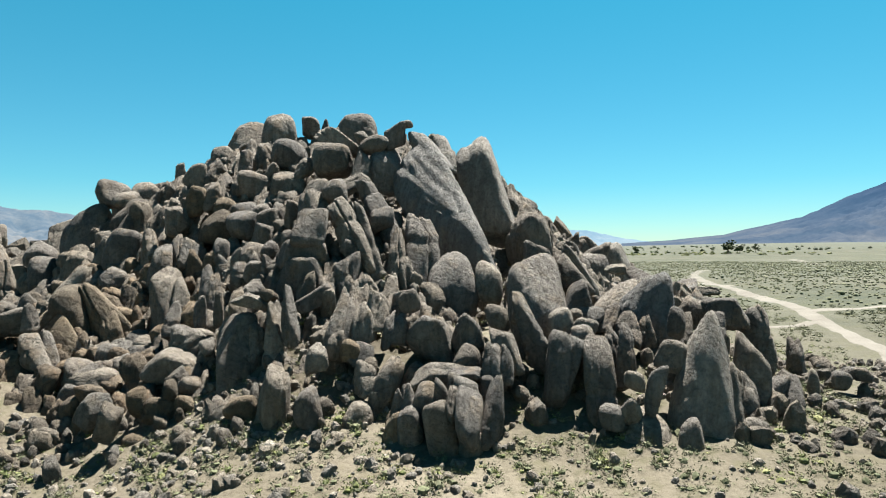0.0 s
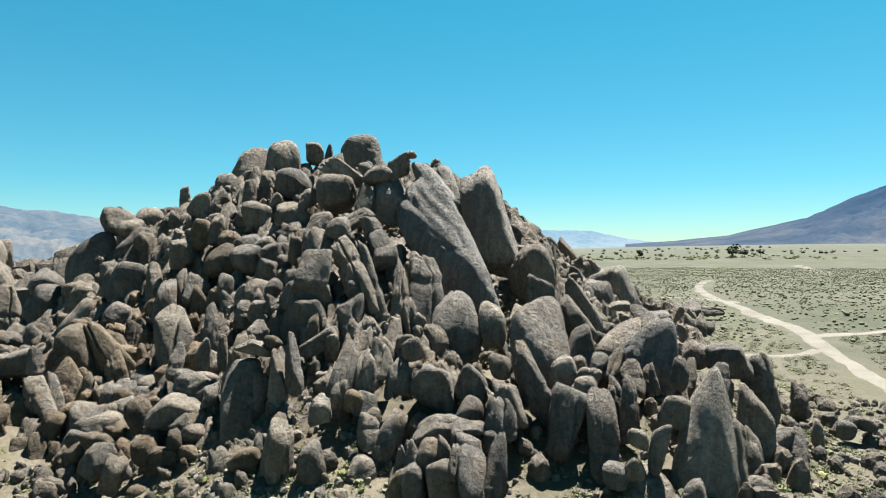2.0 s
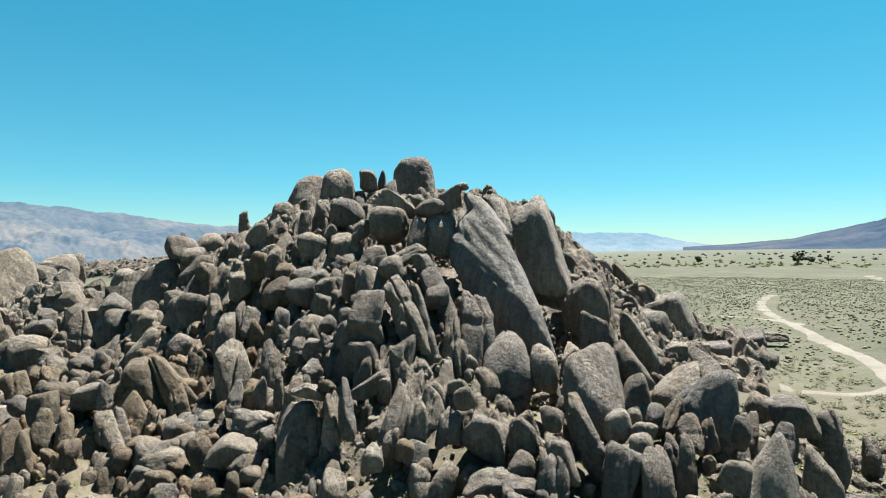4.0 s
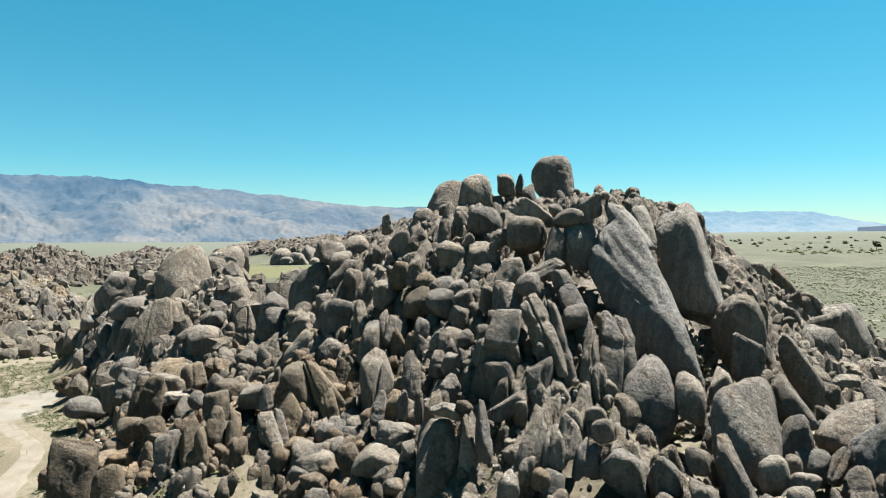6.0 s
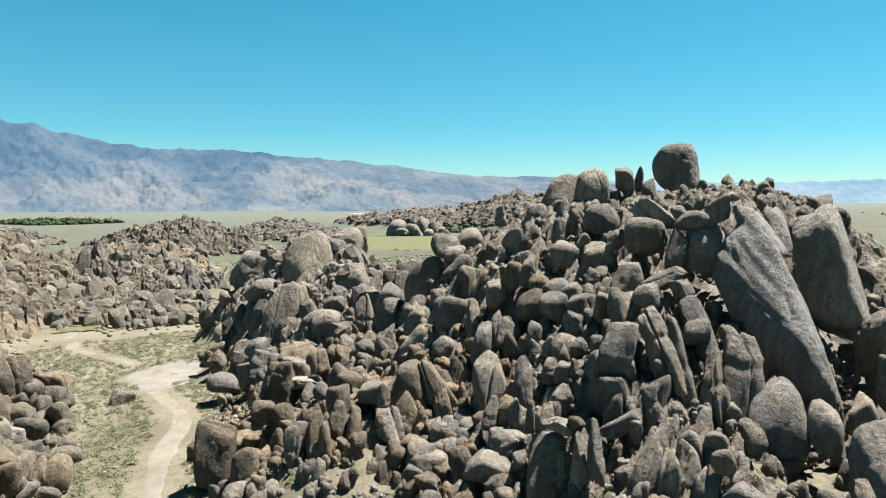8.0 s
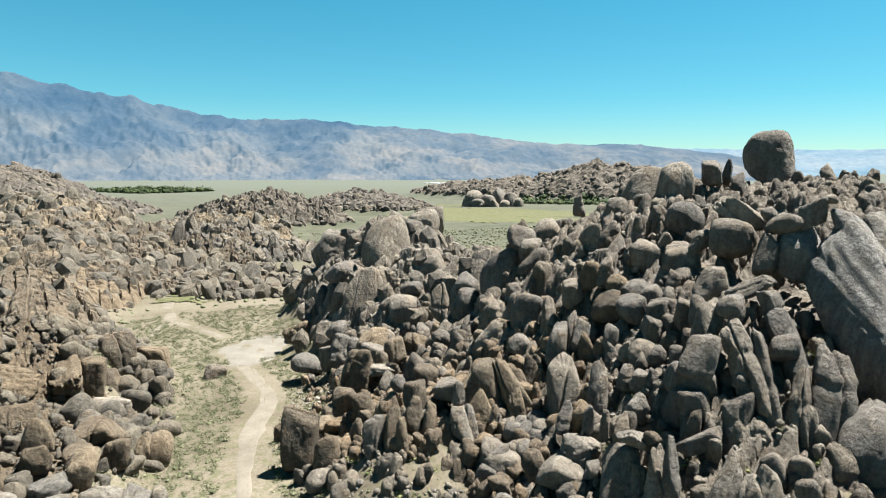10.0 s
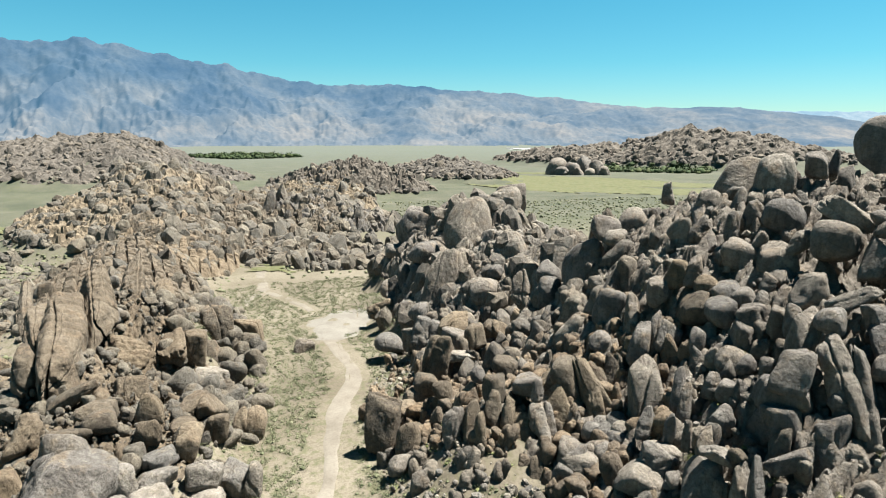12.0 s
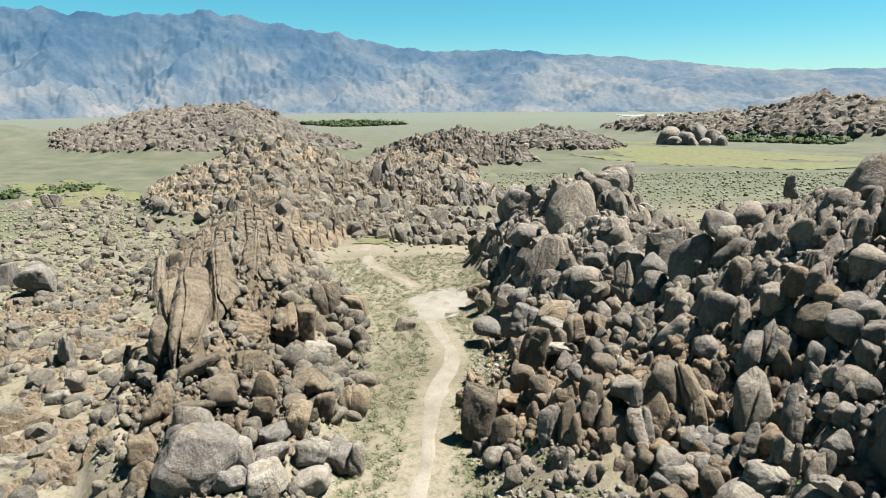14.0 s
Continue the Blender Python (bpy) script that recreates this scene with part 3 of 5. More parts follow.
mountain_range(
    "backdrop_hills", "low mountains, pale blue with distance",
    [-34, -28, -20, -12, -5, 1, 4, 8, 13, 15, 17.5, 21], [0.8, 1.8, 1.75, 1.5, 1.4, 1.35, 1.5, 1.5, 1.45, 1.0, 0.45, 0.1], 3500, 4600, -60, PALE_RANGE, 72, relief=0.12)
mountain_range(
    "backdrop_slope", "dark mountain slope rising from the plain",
    [16, 20, 24.3, 26.8, 30, 32.3, 35.5, 40, 47, 55], [0.2, 0.45, 0.9, 1.5, 2.2, 3.3, 4.7, 6.2, 7.5, 8.0], 1900, 3900, 5, DARK_RANGE, 73, 0.05)


# ---- tracks and flats ----
def lane(name, label, line, width, mat, lift=0.05, seed=3, kind="structure"):
    """A ribbon of trodden sand laid along the ground; line: (x, y) along its middle."""
    pts = [Vector((*p, 0)) for p in line]
    out = []
    for k in range(len(pts) - 1):
        p0, p1, p2, p3 = pts[max(k - 1, 0)], pts[k], pts[k + 1], pts[min(k + 2, len(pts) - 1)]
        steps = max(2, int((p2 - p1).length / 1.2))
        for s in range(steps):
            t = s / steps
            out.append(0.5 * ((2 * p1) + (p2 - p0) * t + (2 * p0 - 5 * p1 + 4 * p2 - p3) * t * t + (3 * p1 - p0 - 3 * p2 + p3) * t ** 3))
    out.append(pts[-1])
    mid = np.array([tuple(p)[:2] for p in out])
    d = np.gradient(mid, axis=0)
    d /= np.linalg.norm(d, axis=1)[:, None]
    side = np.stack([-d[:, 1], d[:, 0]], -1)
    w = (width if np.isscalar(width) else np.interp(np.linspace(0, 1, len(mid)), np.linspace(0, 1, len(width)), width)) / 2
    edge = 1 + 0.22 * waves(mid, seed, 0.5, 3)
    edge2 = 1 + 0.22 * waves(mid, seed + 1, 0.5, 3)
    cols = [mid + side * (w * k * (edge if k > 0 else edge2))[:, None] for k in (-1.0, -0.72, -0.4, 0.0, 0.4, 0.72, 1.0)]
    lifts = (-0.10, lift, lift - 0.03, lift + 0.02, lift - 0.03, lift, -0.10)
    verts = np.concatenate([np.column_stack([c, land(c[:, 0], c[:, 1]) + h]) for c, h in zip(cols, lifts)])
    n = len(mid)
    faces = [(c * n + i, (c + 1) * n + i, (c + 1) * n + i + 1, c * n + i + 1) for c in range(6) for i in range(n - 1)]
    faces = np.array(faces)[:, ::-1]
    return tagged(fast_mesh(name, verts, faces, mat), label, "track", kind=kind)


def track_material(name, tone_a, tone_b, tone_c):
    mat, n, l, bsdf = material(name)
    pos = n.new("ShaderNodeNewGeometry").outputs["Position"]
    tone = ramp_node(n, l, noise_node(n, l, pos, 0.22, 6.0, 0.6), [(0.35, tone_a), (0.5, tone_b), (0.66, tone_c)])
    grit = ramp_node(n, l, noise_node(n, l, pos, 3.0, 8.0, 0.75), [(0.3, (0.8, 0.79, 0.77)), (0.55, (1.05, 1.05, 1.05))])
    l.new(mix_node(n, l, 1.0, tone, grit, "MULTIPLY"), bsdf.inputs["Base Color"])
    bsdf.inputs["Roughness"].default_value = 0.95
    bsdf.inputs["Specular IOR Level"].default_value = 0.15
    l.new(bump_node(n, l, noise_node(n, l, pos, 2.0, 7.0, 0.7), 0.5, 0.08), bsdf.inputs["Normal"])
    return mat


TRODDEN = track_material("trodden_sand", (0.101, 0.089, 0.070), (0.122, 0.108, 0.086), (0.138, 0.124, 0.100))
BLEACHED = track_material("bleached_gravel", (0.105, 0.096, 0.080), (0.123, 0.114, 0.096), (0.139, 0.130, 0.110))
lane("road_1", "winding sandy track along the valley floor", TRACK[:9], [2.2, 2.3, 2.5, 3.2, 4.4, 2.9, 2.6, 3.4, 5.0], TRODDEN, seed=21)
lane("road_2", "trodden sandy turning place beside the track", [(-110, 81), (-117, 89), (-123, 96), (-128, 102)], [7, 17, 18, 8], BLEACHED, 0.07, seed=22)
lane("road_3", "narrow sandy track running on up the valley", TRACK[9:], [2.6, 2.6, 4.0, 3.4, 5.0], TRODDEN, seed=23)
lane("road_9", "short sandy spur off the valley track", [(-177, 106), (-168, 96), (-158, 85)], 3.2, TRODDEN, seed=29)
lane("road_4", "pale gravel track crossing the plain", [(43, 55), (48, 67), (52, 80), (56, 95), (60, 107), (63, 127), (68, 151), (75, 184), (88, 218), (103, 244)], [3.2, 3.0, 3.0, 3.6, 3.0, 2.9, 2.9, 3.4, 4, 4], BLEACHED, seed=24)
lane("road_5", "faint pale track branching over the plain", [(57, 98), (66, 101), (80, 103), (110, 104)], 2.6, BLEACHED, seed=25)
lane("road_6", "short pale spur of a gravel track", [(53, 89), (46, 86), (38, 88)], 2.2, BLEACHED, seed=26)
lane("road_7", "pale dusty track far out on the plain", [(235, 419), (205, 350), (182, 301)], 7.0, BLEACHED, seed=27)
lane("road_8", "faint pale track at the foot of the hill", [(40, 178), (60, 172), (68, 160), (71, 150)], 2.4, BLEACHED, seed=28)


def patch(name, label, centre, radii, rot, step, lift, mat, seed):
    """A sheet of ground cover with an uneven outline, laid over the land."""
    u, v = np.meshgrid(np.arange(-1.1, 1.101, step), np.arange(-1.1, 1.101, step), indexing="ij")
    c, s = math.cos(radians(rot)), math.sin(radians(rot))
    x = centre[0] + u * radii[0] * c - v * radii[1] * s
    y = centre[1] + u * radii[0] * s + v * radii[1] * c
    p = np.stack([u.ravel(), v.ravel()], -1)
    depth = 1 - np.hypot(u, v) + 0.42 * waves(p, seed, 5.0, 4, 0.7).reshape(u.shape)
    inside = depth > -0.1
    z = land(x, y) + lift * np.clip(depth / 0.15, -1.5, 1)
    n = u.shape[1]
    i, j = np.meshgrid(np.arange(u.shape[0] - 1), np.arange(n - 1), indexing="ij")
    keep = inside[:-1, :-1] & inside[1:, :-1] & inside[1:, 1:] & inside[:-1, 1:]
    faces = np.stack([i * n + j, (i + 1) * n + j, (i + 1) * n + j + 1, i * n + j + 1], -1)[keep]
    used, back = np.unique(faces, return_inverse=True)
    verts = np.stack([x, y, z], -1).reshape(-1, 3)[used]
    return tagged(fast_mesh(name, verts, back.reshape(-1, 4), mat), label, "ground cover", kind="structure")


MEADOW = track_material("meadow_green", (0.050, 0.056, 0.024), (0.069, 0.071, 0.033), (0.085, 0.080, 0.045))
SALT = track_material("salt_flat", (0.167, 0.173, 0.173), (0.201, 0.206, 0.206), (0.234, 0.240, 0.240))
patch("meadow", "yellow-green meadow on the flat behind the hill", (-390, 640), (215, 105), -22, 0.03, 0.6, MEADOW, 401)
patch("meadow_left", "greenish flat beyond the near ridge", (-520, 60), (85, 34), 12, 0.05, 0.8, MEADOW, 402)
patch("meadow_head", "green grass at the head of the valley track", (-213, 131), (12, 7), 30, 0.06, 0.35, MEADOW, 403)
patch("salt_flat", "white dry lake bed far down the valley", (-1150, 2280), (420, 110), 25, 0.04, 2.0, SALT, 404)


# ---- boulders, slabs and pillars of the hill and the ridge: middle; width, depth, height; stone; shape; lean, tip, turn ----
boulder(-15.9, 117.5, 32.1, 7.8, 7.7, 11.0, "grey", "dome", -6, 0, 10)
boulder(-11.2, 113.1, 29.5, 2.4, 2.5, 3.0, "grey", "round", -5, 0, 6)
boulder(-29.2, 94.8, 25.8, 7.5, 7.0, 11.7, "grey", "dome", 13, -14, 26)
boulder(-24.1, 92.3, 28.5, 5.5, 5.1, 7.7, "grey", "round", 5, 0, 13)
boulder(-20.1, 94.9, 30.6, 2.8, 3.2, 3.9, "grey", "block", -8, 0, 8)
boulder(-18.9, 99.2, 30.8, 1.7, 2.0, 4.0, "grey", "column", 6, 0, 11)
boulder(-24.9, 86.3, 24.8, 3.4, 3.6, 2.9, "grey", "block", -35, -2, 13)
boulder(-20.9, 85.1, 24.8, 5.0, 4.6, 4.5, "grey", "round", 18, 1, 16)
boulder(-13.6, 82.0, 25.8, 2.7, 2.9, 6.9, "pale", "block", -56, -14, 11)
boulder(-14.1, 79.5, 23.0, 5.2, 5.1, 5.0, "grey", "round", 9, -1, 6)
boulder(-10.2, 79.3, 26.0, 1.7, 1.7, 2.2, "grey", "round", -23, 1, 6)
boulder(-8.9, 79.2, 25.2, 3.8, 3.5, 2.6, "grey", "round", 4, 0, 11)
boulder(-6.2, 80.2, 26.4, 2.9, 2.9, 3.6, "grey", "block", -7, -1, 13)
boulder(-4.6, 80.3, 28.1, 1.5, 1.6, 1.2, "grey", "round", 8, 1, 20)
boulder(-1.6, 78.8, 24.1, 3.8, 2.9, 8.3, "slab", "slab", -29, -21, -7)
boulder(0.2, 79.8, 24.2, 2.6, 2.1, 6.8, "slab", "slab", -10, -35, 8)
boulder(5.3, 82.4, 19.2, 6.4, 5.4, 16.3, "slab", "slab", -22, -7, -16)
boulder(-7.2, 79.5, 22.1, 5.3, 5.3, 6.6, "slab", "round", 14, -4, -2)
boulder(0.2, 73.9, 15.6, 8.8, 7.3, 24.4, "slab", "slab", -39, -25, -12)
boulder(4.4, 59.9, 8.6, 3.2, 3.3, 4.5, "grey", "round", 5, -3, -15)
boulder(13.9, 125.3, 18.8, 5.6, 6.0, 4.9, "grey", "round", 14, -3, 2)
boulder(23.4, 119.5, 14.6, 2.4, 2.4, 7.6, "grey", "block", -35, 17, -18)
boulder(19.3, 119.4, 16.4, 4.0, 4.0, 4.0, "grey", "round", -17, 3, -1)
boulder(14.7, 108.7, 15.3, 3.0, 3.1, 5.0, "grey", "block", -33, 10, -7)
boulder(15.1, 95.5, 15.0, 2.1, 2.3, 2.5, "grey", "round", -20, 10, -18)
boulder(20.2, 111.7, 13.9, 2.3, 2.3, 2.6, "grey", "round", -9, 4, -15)
boulder(10.7, 77.9, 12.5, 5.8, 6.2, 8.0, "grey", "round", -6, 1, -6)
boulder(18.8, 97.5, 10.8, 3.6, 3.4, 6.4, "grey", "block", -24, -11, -1)
boulder(25.9, 108.9, 10.4, 4.9, 5.3, 7.7, "grey", "block", -20, 6, -6)
boulder(29.9, 106.3, 8.6, 5.1, 4.4, 9.5, "slab", "slab", -32, 15, -17)
boulder(21.8, 93.1, 8.0, 6.2, 6.2, 6.6, "grey", "round", -2, 1, -17)
boulder(16.8, 77.6, 8.2, 3.1, 2.5, 9.3, "grey", "slab", -34, 8, -4)
boulder(11.1, 72.8, 9.9, 3.6, 3.5, 5.9, "grey", "block", 4, -3, -19)
boulder(7.9, 67.3, 8.2, 2.7, 3.0, 4.2, "pale", "block", 2, -16, 1)
boulder(8.3, 55.6, 7.3, 5.4, 4.9, 9.1, "grey", "round", -9, -29, -4)
boulder(12.0, 58.7, 9.2, 2.9, 3.0, 5.0, "grey", "block", -28, -7, -10)
boulder(12.0, 55.3, 7.2, 2.9, 3.1, 4.0, "grey", "block", 4, -18, -14)
boulder(17.7, 63.5, 5.9, 4.6, 4.9, 6.5, "grey", "round", 19, -38, -13)
boulder(20.5, 63.1, 8.2, 2.3, 1.8, 7.3, "grey", "slab", -34, -66, -9)
boulder(32.8, 97.5, 4.2, 4.7, 4.3, 3.7, "grey", "round", -4, 1, -15)
boulder(43.4, 115.0, 3.5, 7.6, 7.8, 4.5, "grey", "block", -9, 5, -22)
boulder(50.9, 123.3, 3.4, 7.6, 4.5, 2.2, "grey", "block", 0, 0, -17)
boulder(18.7, 66.8, 9.7, 2.9, 1.7, 1.2, "pale", "block", 0, 0, -6)
boulder(18.1, 54.8, 5.7, 5.5, 4.9, 7.3, "slab", "dome", -14, -14, -23)
boulder(14.5, 54.2, 5.7, 1.6, 1.6, 3.4, "grey", "column", 17, -37, -30)
boulder(15.3, 51.5, 5.1, 2.1, 2.5, 3.4, "grey", "column", -8, -18, -25)
boulder(17.0, 51.9, 4.8, 1.4, 1.7, 3.1, "grey", "column", -9, -15, -20)
boulder(12.8, 54.2, 6.0, 2.7, 2.8, 2.0, "pale", "round", -4, 1, -11)
boulder(11.1, 52.2, 6.1, 1.4, 1.5, 1.7, "grey", "round", 4, -3, -16)
boulder(9.6, 50.9, 5.6, 2.2, 2.0, 3.2, "grey", "round", 0, 0, -4)
boulder(11.3, 50.4, 5.2, 2.0, 2.1, 2.6, "grey", "round", 22, -12, -18)
boulder(14.9, 51.3, 3.8, 1.7, 1.9, 4.0, "grey", "column", -4, 5, -18)
boulder(10.9, 49.4, 3.6, 2.7, 2.6, 3.6, "grey", "round", 5, -3, -15)
boulder(9.4, 48.8, 3.5, 1.8, 1.9, 3.5, "grey", "round", 14, -6, -12)
boulder(12.6, 50.4, 3.1, 2.0, 2.2, 3.0, "grey", "round", 4, -3, -19)
boulder(22.2, 54.0, 2.2, 4.1, 4.4, 3.8, "pale", "block", 0, -19, -22)
boulder(20.8, 54.2, 4.5, 1.9, 2.1, 4.0, "grey", "column", 4, -26, -26)
boulder(22.5, 55.9, 6.2, 2.5, 2.4, 2.7, "grey", "round", 19, -9, -14)
boulder(24.9, 56.7, 6.0, 3.1, 3.4, 2.5, "pale", "round", 0, 0, -22)
boulder(24.1, 55.2, 3.4, 2.4, 2.4, 3.5, "grey", "block", -1, -14, -28)
boulder(19.9, 52.6, 3.8, 1.4, 1.5, 3.3, "grey", "column", 2, -24, -25)
boulder(-9.0, 61.2, 13.3, 3.0, 3.5, 9.5, "grey", "column", -18, -20, 18)
boulder(-7.3, 61.2, 11.1, 2.5, 2.9, 12.4, "grey", "column", -15, -16, 1)
boulder(-6.2, 65.2, 14.9, 2.5, 2.0, 7.7, "grey", "slab", -23, -44, 9)
boulder(-6.3, 63.5, 15.0, 2.8, 3.0, 2.7, "grey", "round", -4, 0, 9)
boulder(-4.2, 60.3, 10.1, 2.2, 2.6, 8.9, "grey", "column", -3, -18, 1)
boulder(-2.2, 62.0, 10.1, 3.7, 3.7, 12.1, "grey", "column", 3, -18, 4)
boulder(0.9, 60.9, 7.5, 5.1, 5.3, 10.3, "grey", "round", 4, -30, 2)
boulder(-3.7, 56.3, 7.0, 2.4, 2.3, 2.6, "grey", "round", -14, 3, -5)
boulder(-5.7, 56.3, 6.2, 2.7, 3.0, 3.4, "grey", "block", -2, -15, 1)
boulder(-6.1, 52.6, 5.8, 1.5, 1.6, 3.1, "grey", "column", 1, -19, 9)
boulder(-7.0, 58.4, 8.4, 1.7, 2.0, 3.0, "grey", "column", -27, -1, 12)
boulder(-9.1, 60.3, 12.2, 1.9, 2.1, 1.8, "pale", "round", 4, -1, 9)
boulder(-9.2, 58.7, 9.2, 3.0, 3.4, 5.2, "grey", "block", 0, -13, 4)
boulder(-13.5, 61.1, 10.7, 5.5, 6.3, 4.1, "grey", "block", 5, -15, 14)
boulder(-13.5, 58.8, 8.7, 4.7, 4.6, 5.1, "grey", "block", 2, -15, 13)
boulder(-11.3, 55.4, 7.6, 1.6, 1.6, 4.5, "grey", "block", -58, -155, -178)
boulder(-9.5, 57.4, 8.8, 0.7, 0.8, 2.8, "grey", "column", 2, -1, 4)
boulder(-8.4, 58.4, 8.0, 1.6, 1.5, 1.6, "grey", "round", 7, -1, 5)
boulder(-8.6, 51.8, 5.3, 2.4, 2.7, 7.4, "grey", "column", 14, -20, 4)
boulder(-12.7, 51.4, 6.5, 1.4, 1.7, 5.4, "grey", "column", 0, -19, 27)
boulder(-14.1, 52.2, 3.9, 2.2, 2.5, 7.8, "grey", "column", 0, -1, 10)
boulder(-17.2, 52.7, 2.7, 4.3, 4.9, 8.0, "grey", "block", -1, -15, 23)
boulder(-18.1, 52.9, 4.9, 1.5, 1.4, 2.0, "grey", "round", 0, 0, 22)
boulder(-15.6, 52.0, 3.8, 1.9, 2.2, 3.9, "grey", "block", 1, -8, 14)
boulder(-16.3, 52.9, 7.5, 3.3, 2.0, 1.4, "pale", "block", 23, -4, 3)
boulder(-14.8, 52.9, 8.0, 1.6, 1.6, 1.4, "tan", "block", 0, 0, 13)
boulder(-27.4, 63.9, 5.4, 4.9, 4.7, 10.4, "grey", "block", -4, -16, 20)
boulder(-25.6, 58.8, 5.3, 1.8, 2.1, 3.7, "grey", "column", -2, -19, 17)
boulder(-22.5, 57.6, 6.1, 1.2, 1.2, 3.4, "grey", "column", 0, 0, 12)
boulder(-20.3, 56.2, 6.6, 0.9, 0.9, 3.4, "grey", "column", 2, 0, 10)
boulder(-33.1, 66.8, 4.8, 3.7, 4.0, 7.8, "tan", "block", -3, -17, 26)
boulder(-36.8, 69.4, 8.7, 2.9, 2.7, 2.8, "grey", "round", 12, 4, 30)
boulder(-23.9, 62.8, 7.8, 1.7, 1.8, 5.8, "grey", "column", 0, -18, 21)
boulder(-24.1, 68.6, 9.6, 2.5, 3.0, 3.8, "grey", "column", 2, 0, 19)
boulder(-22.6, 61.2, 7.6, 1.4, 1.5, 4.3, "grey", "column", -1, -18, 17)
boulder(-20.2, 66.6, 11.2, 3.2, 3.5, 3.3, "grey", "round", -6, -1, 18)
boulder(-22.3, 67.4, 10.9, 1.5, 1.6, 2.7, "grey", "round", 3, 0, 23)
boulder(-20.7, 63.3, 9.3, 1.9, 2.3, 3.0, "grey", "column", 6, 0, 17)
boulder(-18.8, 62.0, 9.5, 2.2, 2.3, 2.8, "grey", "round", 4, 0, 20)
boulder(-17.4, 61.9, 9.8, 1.6, 1.7, 3.5, "grey", "column", 0, 0, 22)
boulder(-18.3, 59.7, 7.8, 2.4, 2.6, 2.9, "grey", "block", 6, 0, 15)
boulder(-18.1, 54.8, 7.0, 1.7, 1.8, 3.7, "grey", "column", -1, -19, 16)
boulder(-18.0, 64.7, 12.0, 1.9, 1.8, 2.0, "grey", "round", 0, 0, 13)
boulder(-44.0, 104.7, 24.6, 2.3, 2.4, 4.2, "grey", "column", -3, -1, 20)
boulder(-45.8, 96.2, 20.3, 5.3, 5.7, 4.7, "grey", "round", 0, 0, 25)
boulder(-47.1, 89.3, 19.9, 5.2, 5.1, 4.2, "grey", "round", 6, 3, 40)
boulder(-44.5, 87.3, 19.0, 3.6, 3.4, 2.7, "grey", "round", 0, 0, 33)
boulder(-44.3, 98.9, 20.9, 4.1, 3.9, 3.4, "grey", "block", -11, -3, 23)
boulder(-31.0, 86.1, 22.1, 2.5, 2.1, 14.4, "grey", "slab", -33, -64, 17)
boulder(-33.5, 84.1, 21.9, 3.1, 3.1, 3.8, "grey", "round", 7, 0, 15)
boulder(-31.8, 90.5, 25.5, 3.8, 3.7, 3.1, "grey", "round", -7, -1, 17)
boulder(-26.0, 82.0, 23.2, 2.1, 2.3, 4.1, "grey", "column", -7, -1, 18)
boulder(-49.6, 87.4, 13.5, 7.5, 6.9, 9.2, "grey", "dome", 4, -17, 27)
boulder(-58.1, 95.2, 12.4, 4.4, 4.4, 9.4, "grey", "block", 1, -15, 24)
boulder(-23.9, 80.0, 19.8, 4.8, 4.3, 5.0, "grey", "round", 0, 0, 15)
boulder(-20.1, 80.7, 20.3, 4.8, 5.1, 3.9, "grey", "block", 4, 0, 21)
boulder(-18.0, 80.6, 22.3, 2.9, 2.7, 3.4, "grey", "round", 0, 0, 11)
boulder(-22.2, 81.0, 22.0, 1.9, 2.1, 2.7, "grey", "column", 9, 0, 12)
boulder(-19.6, 79.2, 18.3, 4.4, 4.5, 2.4, "grey", "block", 0, 0, 15)
boulder(-15.0, 74.2, 18.3, 3.6, 4.0, 4.8, "grey", "block", 11, -15, 7)
boulder(-27.9, 75.5, 18.3, 2.3, 2.6, 4.1, "grey", "column", 0, 0, 13)
boulder(-30.0, 75.1, 17.6, 2.8, 2.8, 4.2, "tan", "round", 9, 1, 20)
boulder(-25.9, 74.9, 16.9, 3.5, 3.3, 2.8, "tan", "round", 0, 0, 26)
boulder(-23.6, 74.8, 16.5, 3.7, 3.8, 2.7, "grey", "round", 0, 0, 19)
boulder(-21.7, 75.0, 16.2, 3.4, 3.5, 2.7, "grey", "round", 3, -1, -1)
boulder(-31.3, 73.8, 15.2, 3.3, 3.8, 4.1, "grey", "block", 4, 0, 21)
boulder(-26.3, 72.6, 14.6, 4.1, 4.4, 4.4, "tan", "round", 5, 0, 21)
boulder(-23.4, 72.2, 14.8, 3.7, 3.8, 3.6, "grey", "round", 4, 0, 25)
boulder(-19.6, 71.0, 15.2, 3.2, 3.3, 3.6, "grey", "block", 12, -1, 9)
boulder(-16.5, 68.7, 15.7, 2.0, 2.2, 3.4, "grey", "block", 6, -1, 6)
boulder(-14.9, 68.0, 16.3, 2.0, 2.0, 3.7, "grey", "round", 0, 0, 14)
boulder(-13.2, 64.2, 15.5, 2.8, 2.9, 5.9, "grey", "block", 8, -15, 11)
boulder(-10.3, 69.6, 19.2, 1.9, 1.9, 5.4, "pale", "block", 57, -21, 3)
boulder(-11.2, 64.7, 18.1, 2.8, 2.8, 2.7, "grey", "round", 7, -1, 5)
boulder(-8.3, 67.9, 18.4, 2.0, 2.1, 2.9, "grey", "block", -29, 6, -2)
boulder(-10.0, 77.4, 21.7, 2.7, 2.6, 5.0, "pale", "block", 17, -17, 4)
boulder(-38.5, 74.6, 11.7, 4.3, 4.0, 5.8, "grey", "round", 5, 2, 33)
boulder(-34.3, 72.8, 11.8, 2.2, 2.5, 6.4, "grey", "column", -2, -19, 23)
boulder(-30.9, 68.1, 10.0, 2.7, 3.0, 6.1, "grey", "column", 5, -17, 24)
